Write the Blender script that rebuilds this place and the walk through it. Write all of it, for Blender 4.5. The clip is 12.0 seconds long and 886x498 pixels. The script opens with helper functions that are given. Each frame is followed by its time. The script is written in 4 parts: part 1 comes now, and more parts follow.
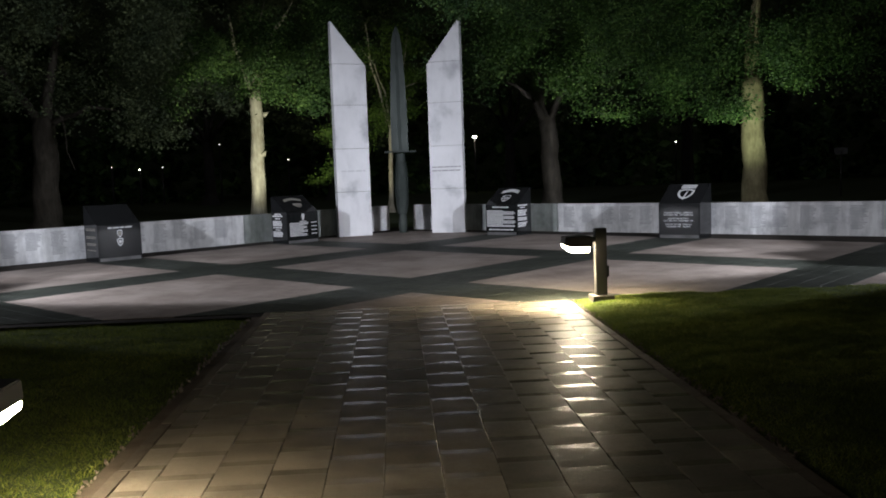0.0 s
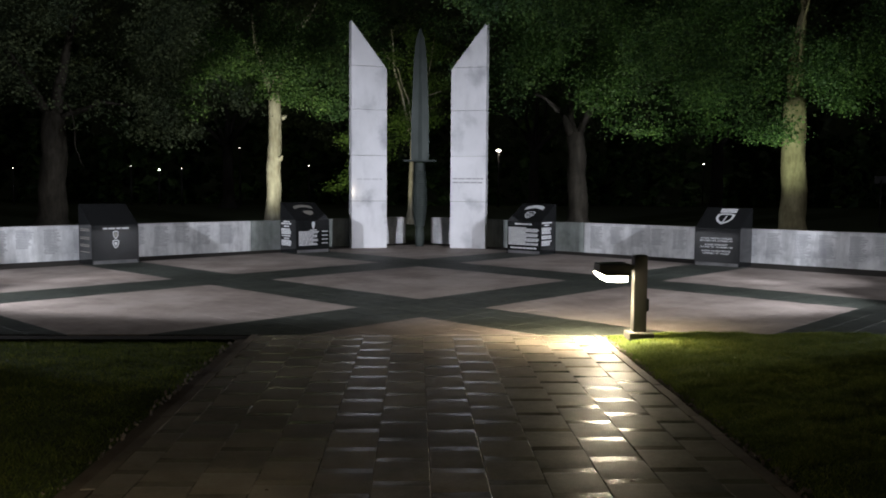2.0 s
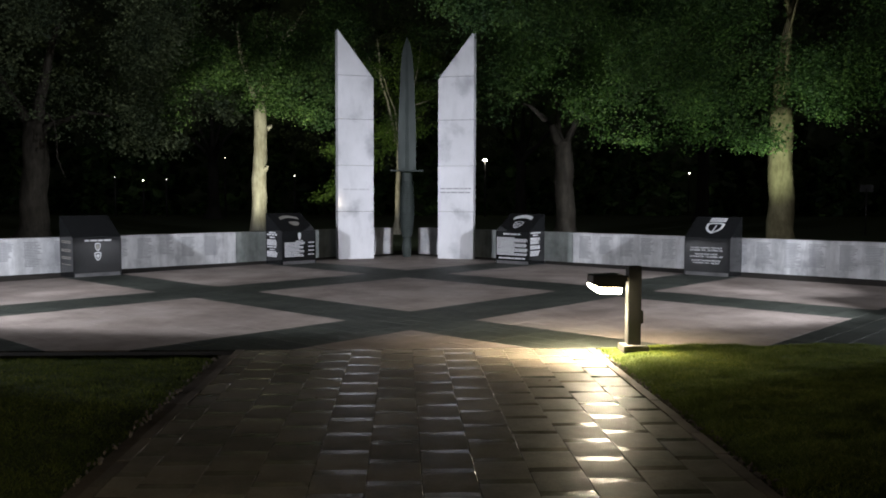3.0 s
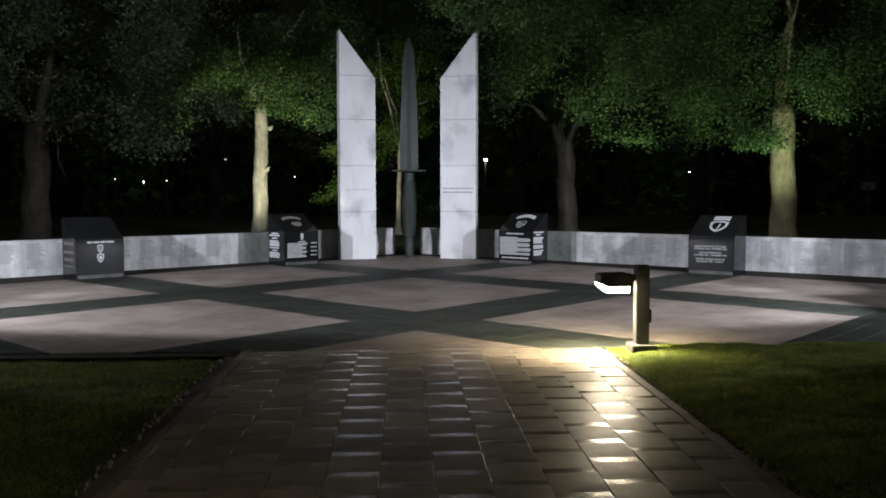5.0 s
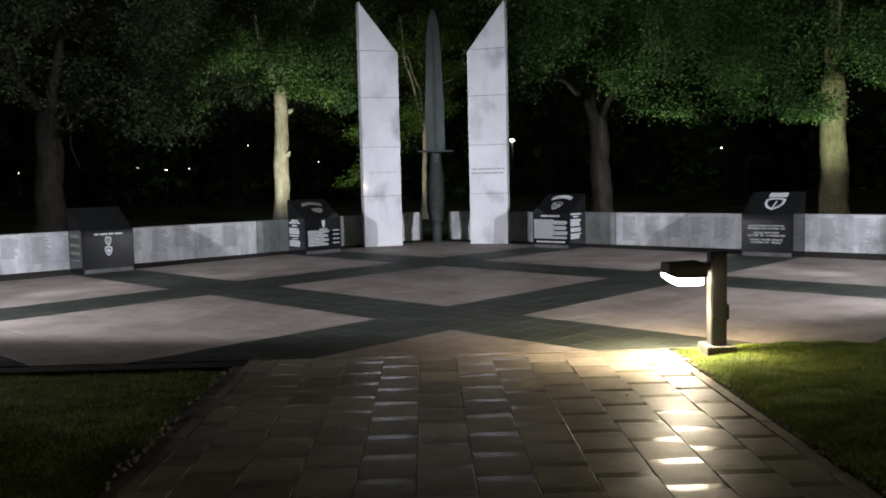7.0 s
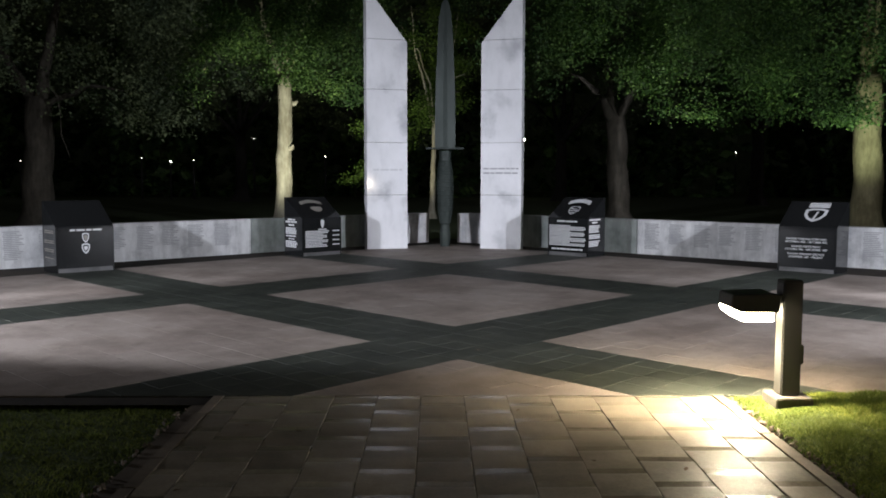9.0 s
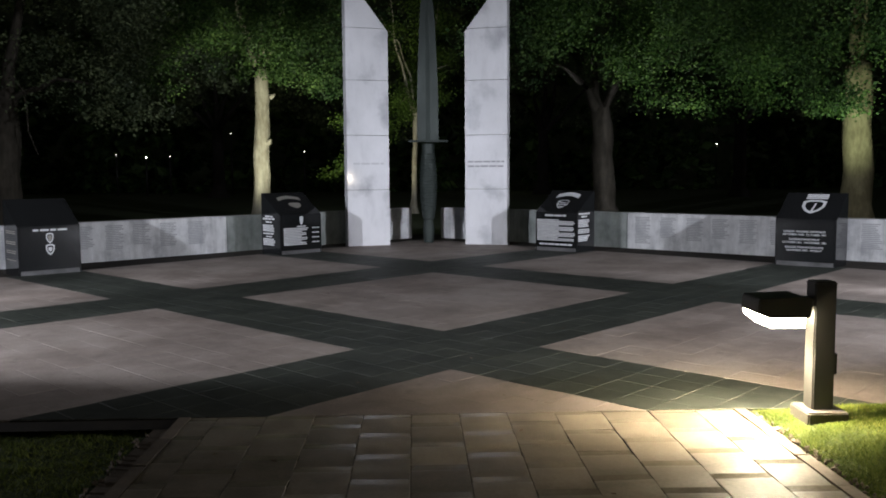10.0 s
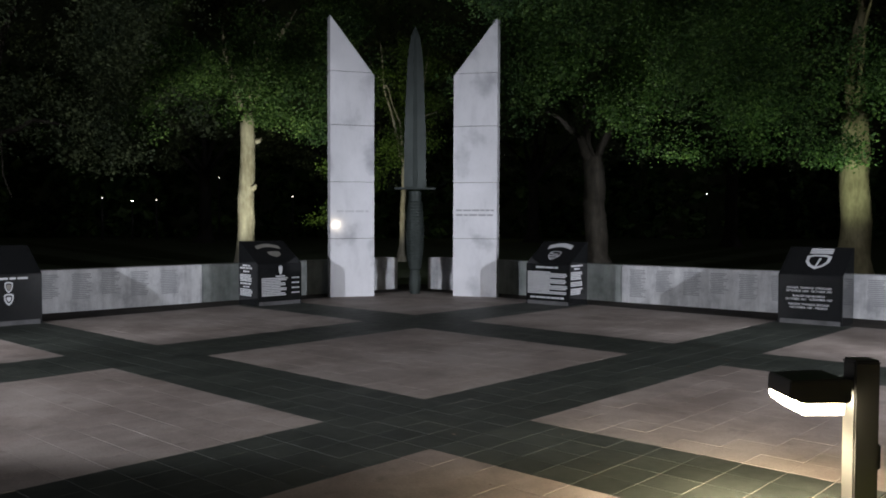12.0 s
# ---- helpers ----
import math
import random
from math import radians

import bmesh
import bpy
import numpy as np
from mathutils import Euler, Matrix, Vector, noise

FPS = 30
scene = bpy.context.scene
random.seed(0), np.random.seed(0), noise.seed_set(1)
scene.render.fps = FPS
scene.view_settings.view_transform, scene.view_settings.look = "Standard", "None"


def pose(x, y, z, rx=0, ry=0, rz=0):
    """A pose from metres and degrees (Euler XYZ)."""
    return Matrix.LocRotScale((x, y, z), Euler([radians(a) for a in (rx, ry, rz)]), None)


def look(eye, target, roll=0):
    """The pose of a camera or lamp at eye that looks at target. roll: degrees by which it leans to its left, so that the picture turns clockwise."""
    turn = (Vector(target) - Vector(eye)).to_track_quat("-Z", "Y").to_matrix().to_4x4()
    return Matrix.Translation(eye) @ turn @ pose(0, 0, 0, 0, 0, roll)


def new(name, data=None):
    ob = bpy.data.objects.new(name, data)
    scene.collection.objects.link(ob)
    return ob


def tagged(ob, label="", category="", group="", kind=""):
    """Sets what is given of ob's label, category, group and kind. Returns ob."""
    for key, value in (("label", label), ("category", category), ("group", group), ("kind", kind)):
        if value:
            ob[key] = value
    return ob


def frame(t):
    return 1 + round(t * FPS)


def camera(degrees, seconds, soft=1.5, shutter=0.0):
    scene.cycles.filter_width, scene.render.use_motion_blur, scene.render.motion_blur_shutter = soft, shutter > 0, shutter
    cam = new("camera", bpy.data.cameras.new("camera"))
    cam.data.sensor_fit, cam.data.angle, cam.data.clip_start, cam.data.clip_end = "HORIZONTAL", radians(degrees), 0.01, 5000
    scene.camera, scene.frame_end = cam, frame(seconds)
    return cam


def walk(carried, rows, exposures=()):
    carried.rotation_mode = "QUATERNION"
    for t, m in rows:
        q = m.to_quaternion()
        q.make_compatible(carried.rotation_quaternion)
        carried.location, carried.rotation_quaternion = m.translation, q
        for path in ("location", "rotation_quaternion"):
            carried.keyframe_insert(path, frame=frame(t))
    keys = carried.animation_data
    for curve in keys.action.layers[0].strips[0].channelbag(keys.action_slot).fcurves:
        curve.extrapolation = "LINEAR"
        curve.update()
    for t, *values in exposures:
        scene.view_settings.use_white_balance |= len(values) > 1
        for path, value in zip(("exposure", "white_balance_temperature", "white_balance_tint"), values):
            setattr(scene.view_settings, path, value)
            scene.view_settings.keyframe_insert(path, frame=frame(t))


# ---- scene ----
cam = camera(55.0, 12.0, 1.8)
PATH = [
    (0, (-0.197, -0.725, 1.537), (-0.086, 1.264, 1.362), -2.0),
    (0.5, (-0.153, -0.389, 1.527), (-0.073, 1.602, 1.356), -1.9),
    (1, (-0.114, -0.06, 1.511), (-0.049, 1.932, 1.335), -1.8),
    (1.5, (-0.132, 0.269, 1.526), (-0.05, 2.26, 1.355), -1.0),
    (2, (-0.086, 0.544, 1.515), (-0.02, 2.538, 1.37), 0.4),
    (2.5, (-0.088, 0.691, 1.52), (-0.021, 2.686, 1.39), 0.4),
    (3, (-0.114, 0.741, 1.521), (-0.016, 2.735, 1.399), 0.2),
    (5, (-0.178, 0.785, 1.517), (-0.08, 2.779, 1.395), -0.1),
    (5.5, (-0.205, 0.977, 1.497), (-0.124, 2.97, 1.35), -0.1),
    (6, (-0.185, 1.341, 1.489), (-0.178, 3.335, 1.332), -0.1),
    (6.5, (-0.219, 1.642, 1.495), (-0.211, 3.636, 1.337), -0.3),
    (7, (-0.214, 2.008, 1.489), (-0.178, 4.001, 1.328), -1.3),
    (9, (-0.205, 3.324, 1.523), (-0.185, 5.317, 1.357), 0.1),
    (9.5, (-0.26, 3.638, 1.53), (-0.21, 5.631, 1.376), -0.1),
    (10, (-0.265, 3.946, 1.517), (-0.2, 5.936, 1.337), -0.4),
    (10.5, (-0.207, 4.246, 1.544), (-0.149, 6.239, 1.379), 0.7),
    (11, (-0.221, 4.462, 1.548), (-0.139, 6.456, 1.428), 1.0),
    (11.5, (-0.22, 4.605, 1.57), (-0.114, 6.601, 1.497), 0.1),
    (12, (-0.173, 4.679, 1.565), (-0.084, 6.676, 1.493), 0.2),
]
walk(cam, [(t, look(eye, target, roll)) for t, eye, target, roll in PATH],
     [(0, 0.14), (1.5, 0.08), (2.5, 0.27), (5.5, 0.34), (7, 0.3), (9.5, 0.26), (10, 0.1), (10.5, -0.03), (11.2, -0.07), (12, -0.1)])


# ---- light ----
world = bpy.data.worlds.new("night")
scene.world = world
world.use_nodes = True
world.node_tree.nodes["Background"].inputs[0].default_value = (0.66, 0.64, 0.62, 1)
world.node_tree.nodes["Background"].inputs[1].default_value = 0.021

FLOOD, STREET, EDGE, BOLLARD, UPLIGHT = 2200.0, 680.0, 430.0, 375.0, 345.0


def lamp(name, kind, place, target, watts, colour, size=0.1, cone=100, blend=0.5):
    data = bpy.data.lights.new(name, kind)
    data.energy, data.color = watts, colour
    ob = new(name, data)
    ob.matrix_world = look(place, target)
    if kind == "SPOT":
        data.spot_size, data.spot_blend, data.shadow_soft_size = radians(cone), blend, size
    elif kind == "AREA":
        data.shape, data.size, data.size_y = "RECTANGLE", size, size * 0.4
    else:
        data.shadow_soft_size = size
    return ob


# floodlights, each in two beams, and taller lamps beyond both ends of the court
WHITE = (0.88, 0.905, 1.0)
for side in (-1, 1):
    lamp("flood", "SPOT", (side * 8.3, 9.8, 2.3), (-side * 4.2, 18.2, 1.5), FLOOD, WHITE, 0.07, 74, 0.3)
    lamp("flood_near", "SPOT", (side * 8.3, 9.8, 2.3), (side * 4.0, 20.4, 0.5), FLOOD * 1.0, WHITE, 0.05, 44, 0.4)
    lamp("side_lamp", "SPOT", (side * 13.0, 9.8, 4.2), (0, 21.0, 2.4), STREET * (1.0 + side * 0.2), WHITE, 0.1, 96, 0.3)
    # low fill added to brighten the near paving; stands for no known lamp
    lamp("edge_lamp", "SPOT", (side * 8.6, 10.1, 1.2), (0, 10.8, 0), EDGE * (1.0 + side * 0.12), WHITE, 0.06, 62, 0.25)
# a far lamp that shines back from the polished pillar
lamp("far_lamp", "POINT", (16.5, -10.8, 1.15), (0, 0, 1), 220.0, (1.0, 0.85, 0.65), 0.1)
# uplights in the ground at the trees behind the wall
lamp("uplight_a", "SPOT", (-4.2, 28.6, 0.1), (-5.4, 34.0, 4.6), UPLIGHT * 5.2, (1.0, 1.0, 0.78), 0.08, 76, 0.7)
lamp("uplight_b", "SPOT", (9.8, 22.8, 0.1), (10.7, 25.4, 4.2), UPLIGHT * 2.1, (0.84, 1.0, 0.7), 0.08, 76, 0.8)
lamp("uplight_c", "SPOT", (-1.6, 32.4, 0.1), (-1.7, 36.2, 3.4), UPLIGHT * 1.1, (1.0, 0.97, 0.66), 0.08, 80, 0.6)
lamp("uplight_d", "SPOT", (6.6, 26.4, 0.1), (6.2, 26.9, 5.4), UPLIGHT * 1.8, (0.88, 1.0, 0.7), 0.08, 72, 0.8)


# ---- materials ----
class Mat:
    """A node material with a few shorthands."""

    def __init__(self, name, rough=0.6, metal=0.0, spec=0.5):
        self.m = bpy.data.materials.new(name)
        self.m.use_nodes = True
        self.t = self.m.node_tree
        self.b = self.t.nodes["Principled BSDF"]
        self.b.inputs["Roughness"].default_value = rough
        self.b.inputs["Metallic"].default_value = metal
        self.b.inputs["Specular IOR Level"].default_value = spec
        self.co = self.t.nodes.new("ShaderNodeNewGeometry")

    def link(self, a, b):
        self.t.links.new(a, b)

    def noise(self, scale, detail=4.0, rough=0.6, stretch=None):
        n = self.t.nodes.new("ShaderNodeTexNoise")
        n.inputs["Scale"].default_value, n.inputs["Detail"].default_value = scale, detail
        n.inputs["Roughness"].default_value = rough
        if stretch:
            mp = self.t.nodes.new("ShaderNodeMapping")
            mp.inputs["Scale"].default_value = stretch
            self.link(self.co.outputs["Position"], mp.inputs["Vector"])
            self.link(mp.outputs["Vector"], n.inputs["Vector"])
        else:
            self.link(self.co.outputs["Position"], n.inputs["Vector"])
        return n.outputs["Fac"]

    def ramp(self, fac, stops):
        r = self.t.nodes.new("ShaderNodeValToRGB")
        e = r.color_ramp.elements
        while len(e) < len(stops):
            e.new(0.5)
        for k, (p, c) in zip(e, stops):
            k.position, k.color = p, (*c, 1)
        self.link(fac, r.inputs["Fac"])
        return r.outputs["Color"]

    def mix(self, fac, a, b, kind="MIX"):
        n = self.t.nodes.new("ShaderNodeMix")
        n.data_type, n.blend_type = "RGBA", kind
        for sock, v in ((n.inputs[0], fac), (n.inputs[6], a), (n.inputs[7], b)):
            if isinstance(v, bpy.types.NodeSocket):
                self.link(v, sock)
            elif isinstance(v, tuple):
                sock.default_value = (*v, 1)
            else:
                sock.default_value = v
        return n.outputs[2]

    def random(self, island=False):
        if island:
            return self.co.outputs["Random Per Island"]
        return self.t.nodes.new("ShaderNodeObjectInfo").outputs["Random"]

    def span(self, fac, lo, hi):
        n = self.t.nodes.new("ShaderNodeMapRange")
        n.inputs["To Min"].default_value, n.inputs["To Max"].default_value = lo, hi
        self.link(fac, n.inputs["Value"])
        return n.outputs[0]

    def colour(self, c):
        if isinstance(c, tuple):
            self.b.inputs["Base Color"].default_value = (*c, 1)
        else:
            self.link(c, self.b.inputs["Base Color"])
        return self

    def rough(self, r):
        self.link(r, self.b.inputs["Roughness"])
        return self

    def bump(self, fac, strength=0.3, dist=0.01):
        n = self.t.nodes.new("ShaderNodeBump")
        n.inputs["Strength"].default_value, n.inputs["Distance"].default_value = strength, dist
        self.link(fac, n.inputs["Height"])
        self.link(n.outputs["Normal"], self.b.inputs["Normal"])
        return self

    def glow(self, c, s):
        self.b.inputs["Emission Color"].default_value = (*c, 1)
        self.b.inputs["Emission Strength"].default_value = s
        return self


def stone(name, dark, light, rough, grain=60.0, spread=0.25, island=False, lo=0.35, hi=0.65, blot=2.2, spec=0.2, stain=0.0):
    """Stone: speckled grain, larger blotches and a shade of its own for each piece."""
    k = Mat(name, rough, 0.0, spec)
    big = k.ramp(k.noise(blot, 6.0, 0.65), [(lo, dark), (hi, light)])
    fine = k.ramp(k.noise(grain, 3.0, 0.7), [(0.3, (0.72, 0.72, 0.72)), (0.7, (1.15, 1.15, 1.15))])
    c = k.mix(0.7, big, fine, "MULTIPLY")
    if stain:
        c = k.mix(stain, c, k.ramp(k.noise(0.55, 7.0, 0.7), [(0.38, (0.62, 0.55, 0.5)), (0.56, (1.05, 1.04, 1.03))]), "MULTIPLY")
        c = k.mix(stain, c, k.ramp(k.noise(5.5, 3.0, 0.5), [(0.28, (0.6, 0.57, 0.55)), (0.36, (1, 1, 1))]), "MULTIPLY")
    own = k.ramp(k.random(island), [(0.0, (1 - spread,) * 3), (1.0, (1 + spread * 0.6,) * 3)])
    k.colour(k.mix(1.0, c, own, "MULTIPLY"))
    k.rough(k.span(k.noise(9.0, 5.0), rough - 0.1, rough + 0.14))
    k.bump(k.noise(grain * 1.6, 4.0), 0.25, 0.004)
    return k.m


M_PAVER = stone("paver_stone", (0.155, 0.135, 0.107), (0.32, 0.28, 0.222), 0.44, 45, 0.3, False, 0.3, 0.7, 3.5, 0.4, 0.35)




def polished_lip(m):
    """Feet and water have polished the raised end of each paver."""
    t = m.node_tree
    b = t.nodes["Principled BSDF"]
    old = b.inputs["Roughness"].links[0].from_socket
    sep = t.nodes.new("ShaderNodeSeparateXYZ")
    t.links.new(t.nodes.new("ShaderNodeTexCoord").outputs["Generated"], sep.inputs[0])
    span = t.nodes.new("ShaderNodeMapRange")
    span.inputs["From Min"].default_value, span.inputs["From Max"].default_value = 0.7, 0.82
    span.inputs["To Min"].default_value, span.inputs["To Max"].default_value = 1.0, 0.42
    t.links.new(sep.outputs["Y"], span.inputs["Value"])
    mul = t.nodes.new("ShaderNodeMath")
    mul.operation = "MULTIPLY"
    t.links.new(old, mul.inputs[0])
    t.links.new(span.outputs[0], mul.inputs[1])
    t.links.new(mul.outputs[0], b.inputs["Roughness"])


polished_lip(M_PAVER)
M_PAVER_J = stone("paver_stone_far", (0.155, 0.135, 0.107), (0.32, 0.28, 0.222), 0.44, 45, 0.3, True, 0.3, 0.7, 3.5, 0.4, 0.35)
M_PINK = stone("rose_slab", (0.19, 0.163, 0.147), (0.285, 0.246, 0.222), 0.62, 55, 0.06, False, 0.3, 0.7, 1.1, 0.2, 0.55)
M_PINK_J = stone("rose_slab_far", (0.19, 0.163, 0.147), (0.285, 0.246, 0.222), 0.62, 55, 0.06, True, 0.3, 0.7, 1.1, 0.2, 0.55)
M_DARK = stone("dark_slab", (0.022, 0.026, 0.022), (0.042, 0.047, 0.039), 0.58, 55, 0.2)
M_DARK_J = stone("dark_slab_far", (0.022, 0.026, 0.022), (0.042, 0.047, 0.039), 0.58, 55, 0.2, True)
M_JOINT = stone("joint_mortar", (0.16, 0.15, 0.13), (0.37, 0.335, 0.285), 0.85, 120, 0.0, False, 0.4, 0.6, 1.7)
M_PJOINT = stone("path_joint_sand", (0.09, 0.072, 0.055), (0.18, 0.148, 0.113), 0.9, 150, 0.0)
M_KERB = stone("edging_stone", (0.11, 0.09, 0.07), (0.21, 0.175, 0.14), 0.65, 60, 0.25)
M_SOIL = stone("bed_soil", (0.012, 0.01, 0.008), (0.035, 0.028, 0.02), 0.95, 90, 0.0)


def granite_wall(name="wall_granite", low=(0.36, 0.365, 0.385), mid=(0.58, 0.59, 0.605), high=(0.68, 0.69, 0.7)):
    k = Mat(name, 0.5)
    c = k.ramp(k.noise(2.6, 7.0, 0.62), [(0.3, low), (0.52, mid), (0.75, high)])
    c = k.mix(0.75, c, k.ramp(k.noise(7.0, 5.0, 0.6, (1, 1, 0.16)), [(0.35, (0.66, 0.66, 0.67)), (0.6, (1.05, 1.05, 1.05))]), "MULTIPLY")
    c = k.mix(0.5, c, k.ramp(k.noise(110.0, 2.0), [(0.3, (0.75, 0.75, 0.75)), (0.7, (1.15, 1.15, 1.15))]), "MULTIPLY")
    k.colour(c).rough(k.span(k.noise(6.0), 0.38, 0.62)).bump(k.noise(140.0), 0.2, 0.003)
    return k.m


def granite_pillar():
    k = Mat("pillar_granite", 0.3)
    c = k.ramp(k.noise(1.5, 4.0, 0.5), [(0.3, (0.36, 0.365, 0.39)), (0.46, (0.58, 0.585, 0.61)), (0.8, (0.66, 0.66, 0.69))])
    c = k.mix(0.5, c, k.ramp(k.noise(5.0, 6.0, 0.7, (1, 1, 0.3)), [(0.25, (0.72, 0.72, 0.74)), (0.5, (1, 1, 1))]), "MULTIPLY")
    c = k.mix(0.35, c, k.ramp(k.noise(120.0, 2.0), [(0.3, (0.75, 0.75, 0.76)), (0.7, (1.12, 1.12, 1.12))]), "MULTIPLY")
    k.colour(c).rough(k.span(k.noise(4.0), 0.04, 0.09)).bump(k.noise(90.0), 0.05, 0.001)
    return k.m


M_WALL = granite_wall()
M_DARKERWALL = granite_wall("darker_wall_granite", (0.17, 0.19, 0.18), (0.27, 0.295, 0.285), (0.34, 0.365, 0.35))
M_PILLAR = granite_pillar()
def black_granite():
    k = Mat("black_granite", 0.1, 0.0, 0.3)
    c = k.ramp(k.noise(160.0, 3.0, 0.7), [(0.35, (0.005, 0.0055, 0.006)), (0.7, (0.018, 0.019, 0.02))])
    k.colour(c).rough(k.span(k.noise(5.0), 0.04, 0.08))
    return k.m


M_BLACK = black_granite()
M_PLBASE = stone("plinth_base_stone", (0.07, 0.07, 0.072), (0.14, 0.14, 0.145), 0.7, 80, 0.0)
M_LETTER = Mat("white_lettering", 0.7).colour((0.55, 0.56, 0.58)).m
M_DIMLETTER = Mat("faded_lettering", 0.7).colour((0.2, 0.19, 0.17)).m
M_ENGRAVE = Mat("engraved_lettering", 0.8).colour((0.26, 0.265, 0.28)).m
M_FAINT = Mat("faint_engraved_lettering", 0.8).colour((0.42, 0.425, 0.45)).m
M_ENGRAVE2 = Mat("pale_engraved_lettering", 0.8).colour((0.3, 0.305, 0.325)).m


def bronze():
    k = Mat("dark_bronze", 0.6, 0.3, 0.3)
    c = k.ramp(k.noise(3.0, 6.0, 0.6, (1, 1, 0.4)), [(0.3, (0.016, 0.022, 0.02)), (0.7, (0.034, 0.043, 0.04))])
    k.colour(c).rough(k.span(k.noise(12.0), 0.42, 0.66)).bump(k.noise(60.0), 0.15, 0.004)
    return k.m


M_BRONZE = bronze()
M_METAL = Mat("black_powder_coat", 0.42)
M_METAL = M_METAL.colour((0.026, 0.025, 0.023)).bump(M_METAL.noise(400.0), 0.15, 0.001).m
M_LENS = Mat("frosted_lamp_lens", 0.5).colour((0.9, 0.88, 0.8)).glow((1.0, 0.86, 0.6), 105.0).m
M_CONCRETE = stone("footing_concrete", (0.05, 0.046, 0.04), (0.1, 0.092, 0.08), 0.8, 70, 0.0)


def bark(name, a, b):
    k = Mat(name, 0.9)
    c = k.ramp(k.noise(9.0, 6.0, 0.65, (1, 1, 0.25)), [(0.3, a), (0.7, b)])
    c = k.mix(0.7, c, k.ramp(k.noise(2.2, 4.0), [(0.35, (0.55, 0.52, 0.45)), (0.65, (1.1, 1.1, 1.05))]), "MULTIPLY")
    k.colour(c).bump(k.noise(16.0, 6.0, 0.7, (1, 1, 0.22)), 0.8, 0.04)
    return k.m


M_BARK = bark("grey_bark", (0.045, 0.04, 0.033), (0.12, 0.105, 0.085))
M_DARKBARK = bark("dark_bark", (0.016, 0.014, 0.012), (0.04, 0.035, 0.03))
# a yellower, paler bark colour for the stout tree alone
M_YELLOWBARK = bark("yellowish_bark", (0.2, 0.172, 0.1), (0.38, 0.335, 0.2))
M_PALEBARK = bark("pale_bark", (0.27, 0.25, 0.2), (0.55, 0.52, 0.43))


def leafy(name, a, b, c, gloss=0.35):
    k = Mat(name, 0.55, 0.0, gloss)
    col = k.ramp(k.random(True), [(0.0, a), (0.55, b), (1.0, c)])
    k.colour(k.mix(0.8, col, k.ramp(k.noise(0.9, 3.0), [(0.36, (0.3, 0.36, 0.34)), (0.6, (1.3, 1.2, 0.95))]), "MULTIPLY"))
    tr = k.t.nodes.new("ShaderNodeBsdfTranslucent")
    k.link(col, tr.inputs["Color"])
    mx = k.t.nodes.new("ShaderNodeMixShader")
    mx.inputs[0].default_value = 0.35
    k.link(k.b.outputs[0], mx.inputs[1])
    k.link(tr.outputs[0], mx.inputs[2])
    k.link(mx.outputs[0], k.t.nodes["Material Output"].inputs["Surface"])
    return k.m


M_LEAF = leafy("oak_leaves", (0.02, 0.046, 0.015), (0.062, 0.138, 0.042), (0.16, 0.27, 0.085))
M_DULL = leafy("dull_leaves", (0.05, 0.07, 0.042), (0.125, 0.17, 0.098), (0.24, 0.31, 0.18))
M_LEAF2 = leafy("bright_leaves", (0.04, 0.08, 0.015), (0.085, 0.17, 0.03), (0.17, 0.28, 0.06))
M_GRASS = leafy("grass_blades", (0.1, 0.14, 0.03), (0.16, 0.205, 0.045), (0.25, 0.275, 0.085), 0.1)
M_DRYLEAF = Mat("dry_leaf", 0.8).colour((0.09, 0.05, 0.025)).m


def turf():
    k = Mat("turf", 0.95)
    c = k.ramp(k.noise(30.0, 6.0, 0.7), [(0.35, (0.03, 0.048, 0.01)), (0.65, (0.075, 0.11, 0.024))])
    k.colour(k.mix(0.6, c, k.ramp(k.noise(0.8, 4.0), [(0.35, (0.6, 0.6, 0.5)), (0.65, (1.1, 1.1, 1))]), "MULTIPLY"))
    k.bump(k.noise(70.0, 5.0), 0.9, 0.03)
    return k.m


M_TURF = turf()
M_FARLAMP = Mat("far_lamp_glow", 0.5).colour((0.9, 0.9, 0.85)).glow((1.0, 0.93, 0.8), 30.0).m
M_FARDIM = Mat("far_lamp_dim_glow", 0.5).colour((0.9, 0.9, 0.85)).glow((1.0, 0.9, 0.75), 7.0).m


# ---- mesh helpers ----
def part(name, bm, material, parent=None, label=""):
    me = bpy.data.meshes.new(name)
    bm.to_mesh(me)
    bm.free()
    me.materials.append(material)
    ob = new(name, me)
    ob.parent = parent
    if label:
        ob["label"] = label
    return ob


def mesh_part(name, verts, faces, material, parent=None, smooth=False):
    me = bpy.data.meshes.new(name)
    me.from_pydata(verts, [], faces)
    me.materials.append(material)
    if smooth:
        me.shade_smooth()
    ob = new(name, me)
    ob.parent = parent
    return ob


def empty(name, m=None):
    ob = new(name)
    ob.empty_display_size = 0.2
    if m:
        ob.matrix_world = m
    return ob


def box(x0, x1, y0, y1, z0, z1, bevel=0.0, bm=None):
    own = bm or bmesh.new()
    r = bmesh.ops.create_cube(own, size=1.0)
    bmesh.ops.transform(own, verts=r["verts"], matrix=Matrix.Translation(((x0 + x1) / 2, (y0 + y1) / 2, (z0 + z1) / 2)) @ Matrix.Diagonal((x1 - x0, y1 - y0, z1 - z0, 1)))
    if bevel:
        edges = list({e for v in r["verts"] for e in v.link_edges})
        bmesh.ops.bevel(own, geom=edges, offset=bevel, segments=2, affect="EDGES")
    return own


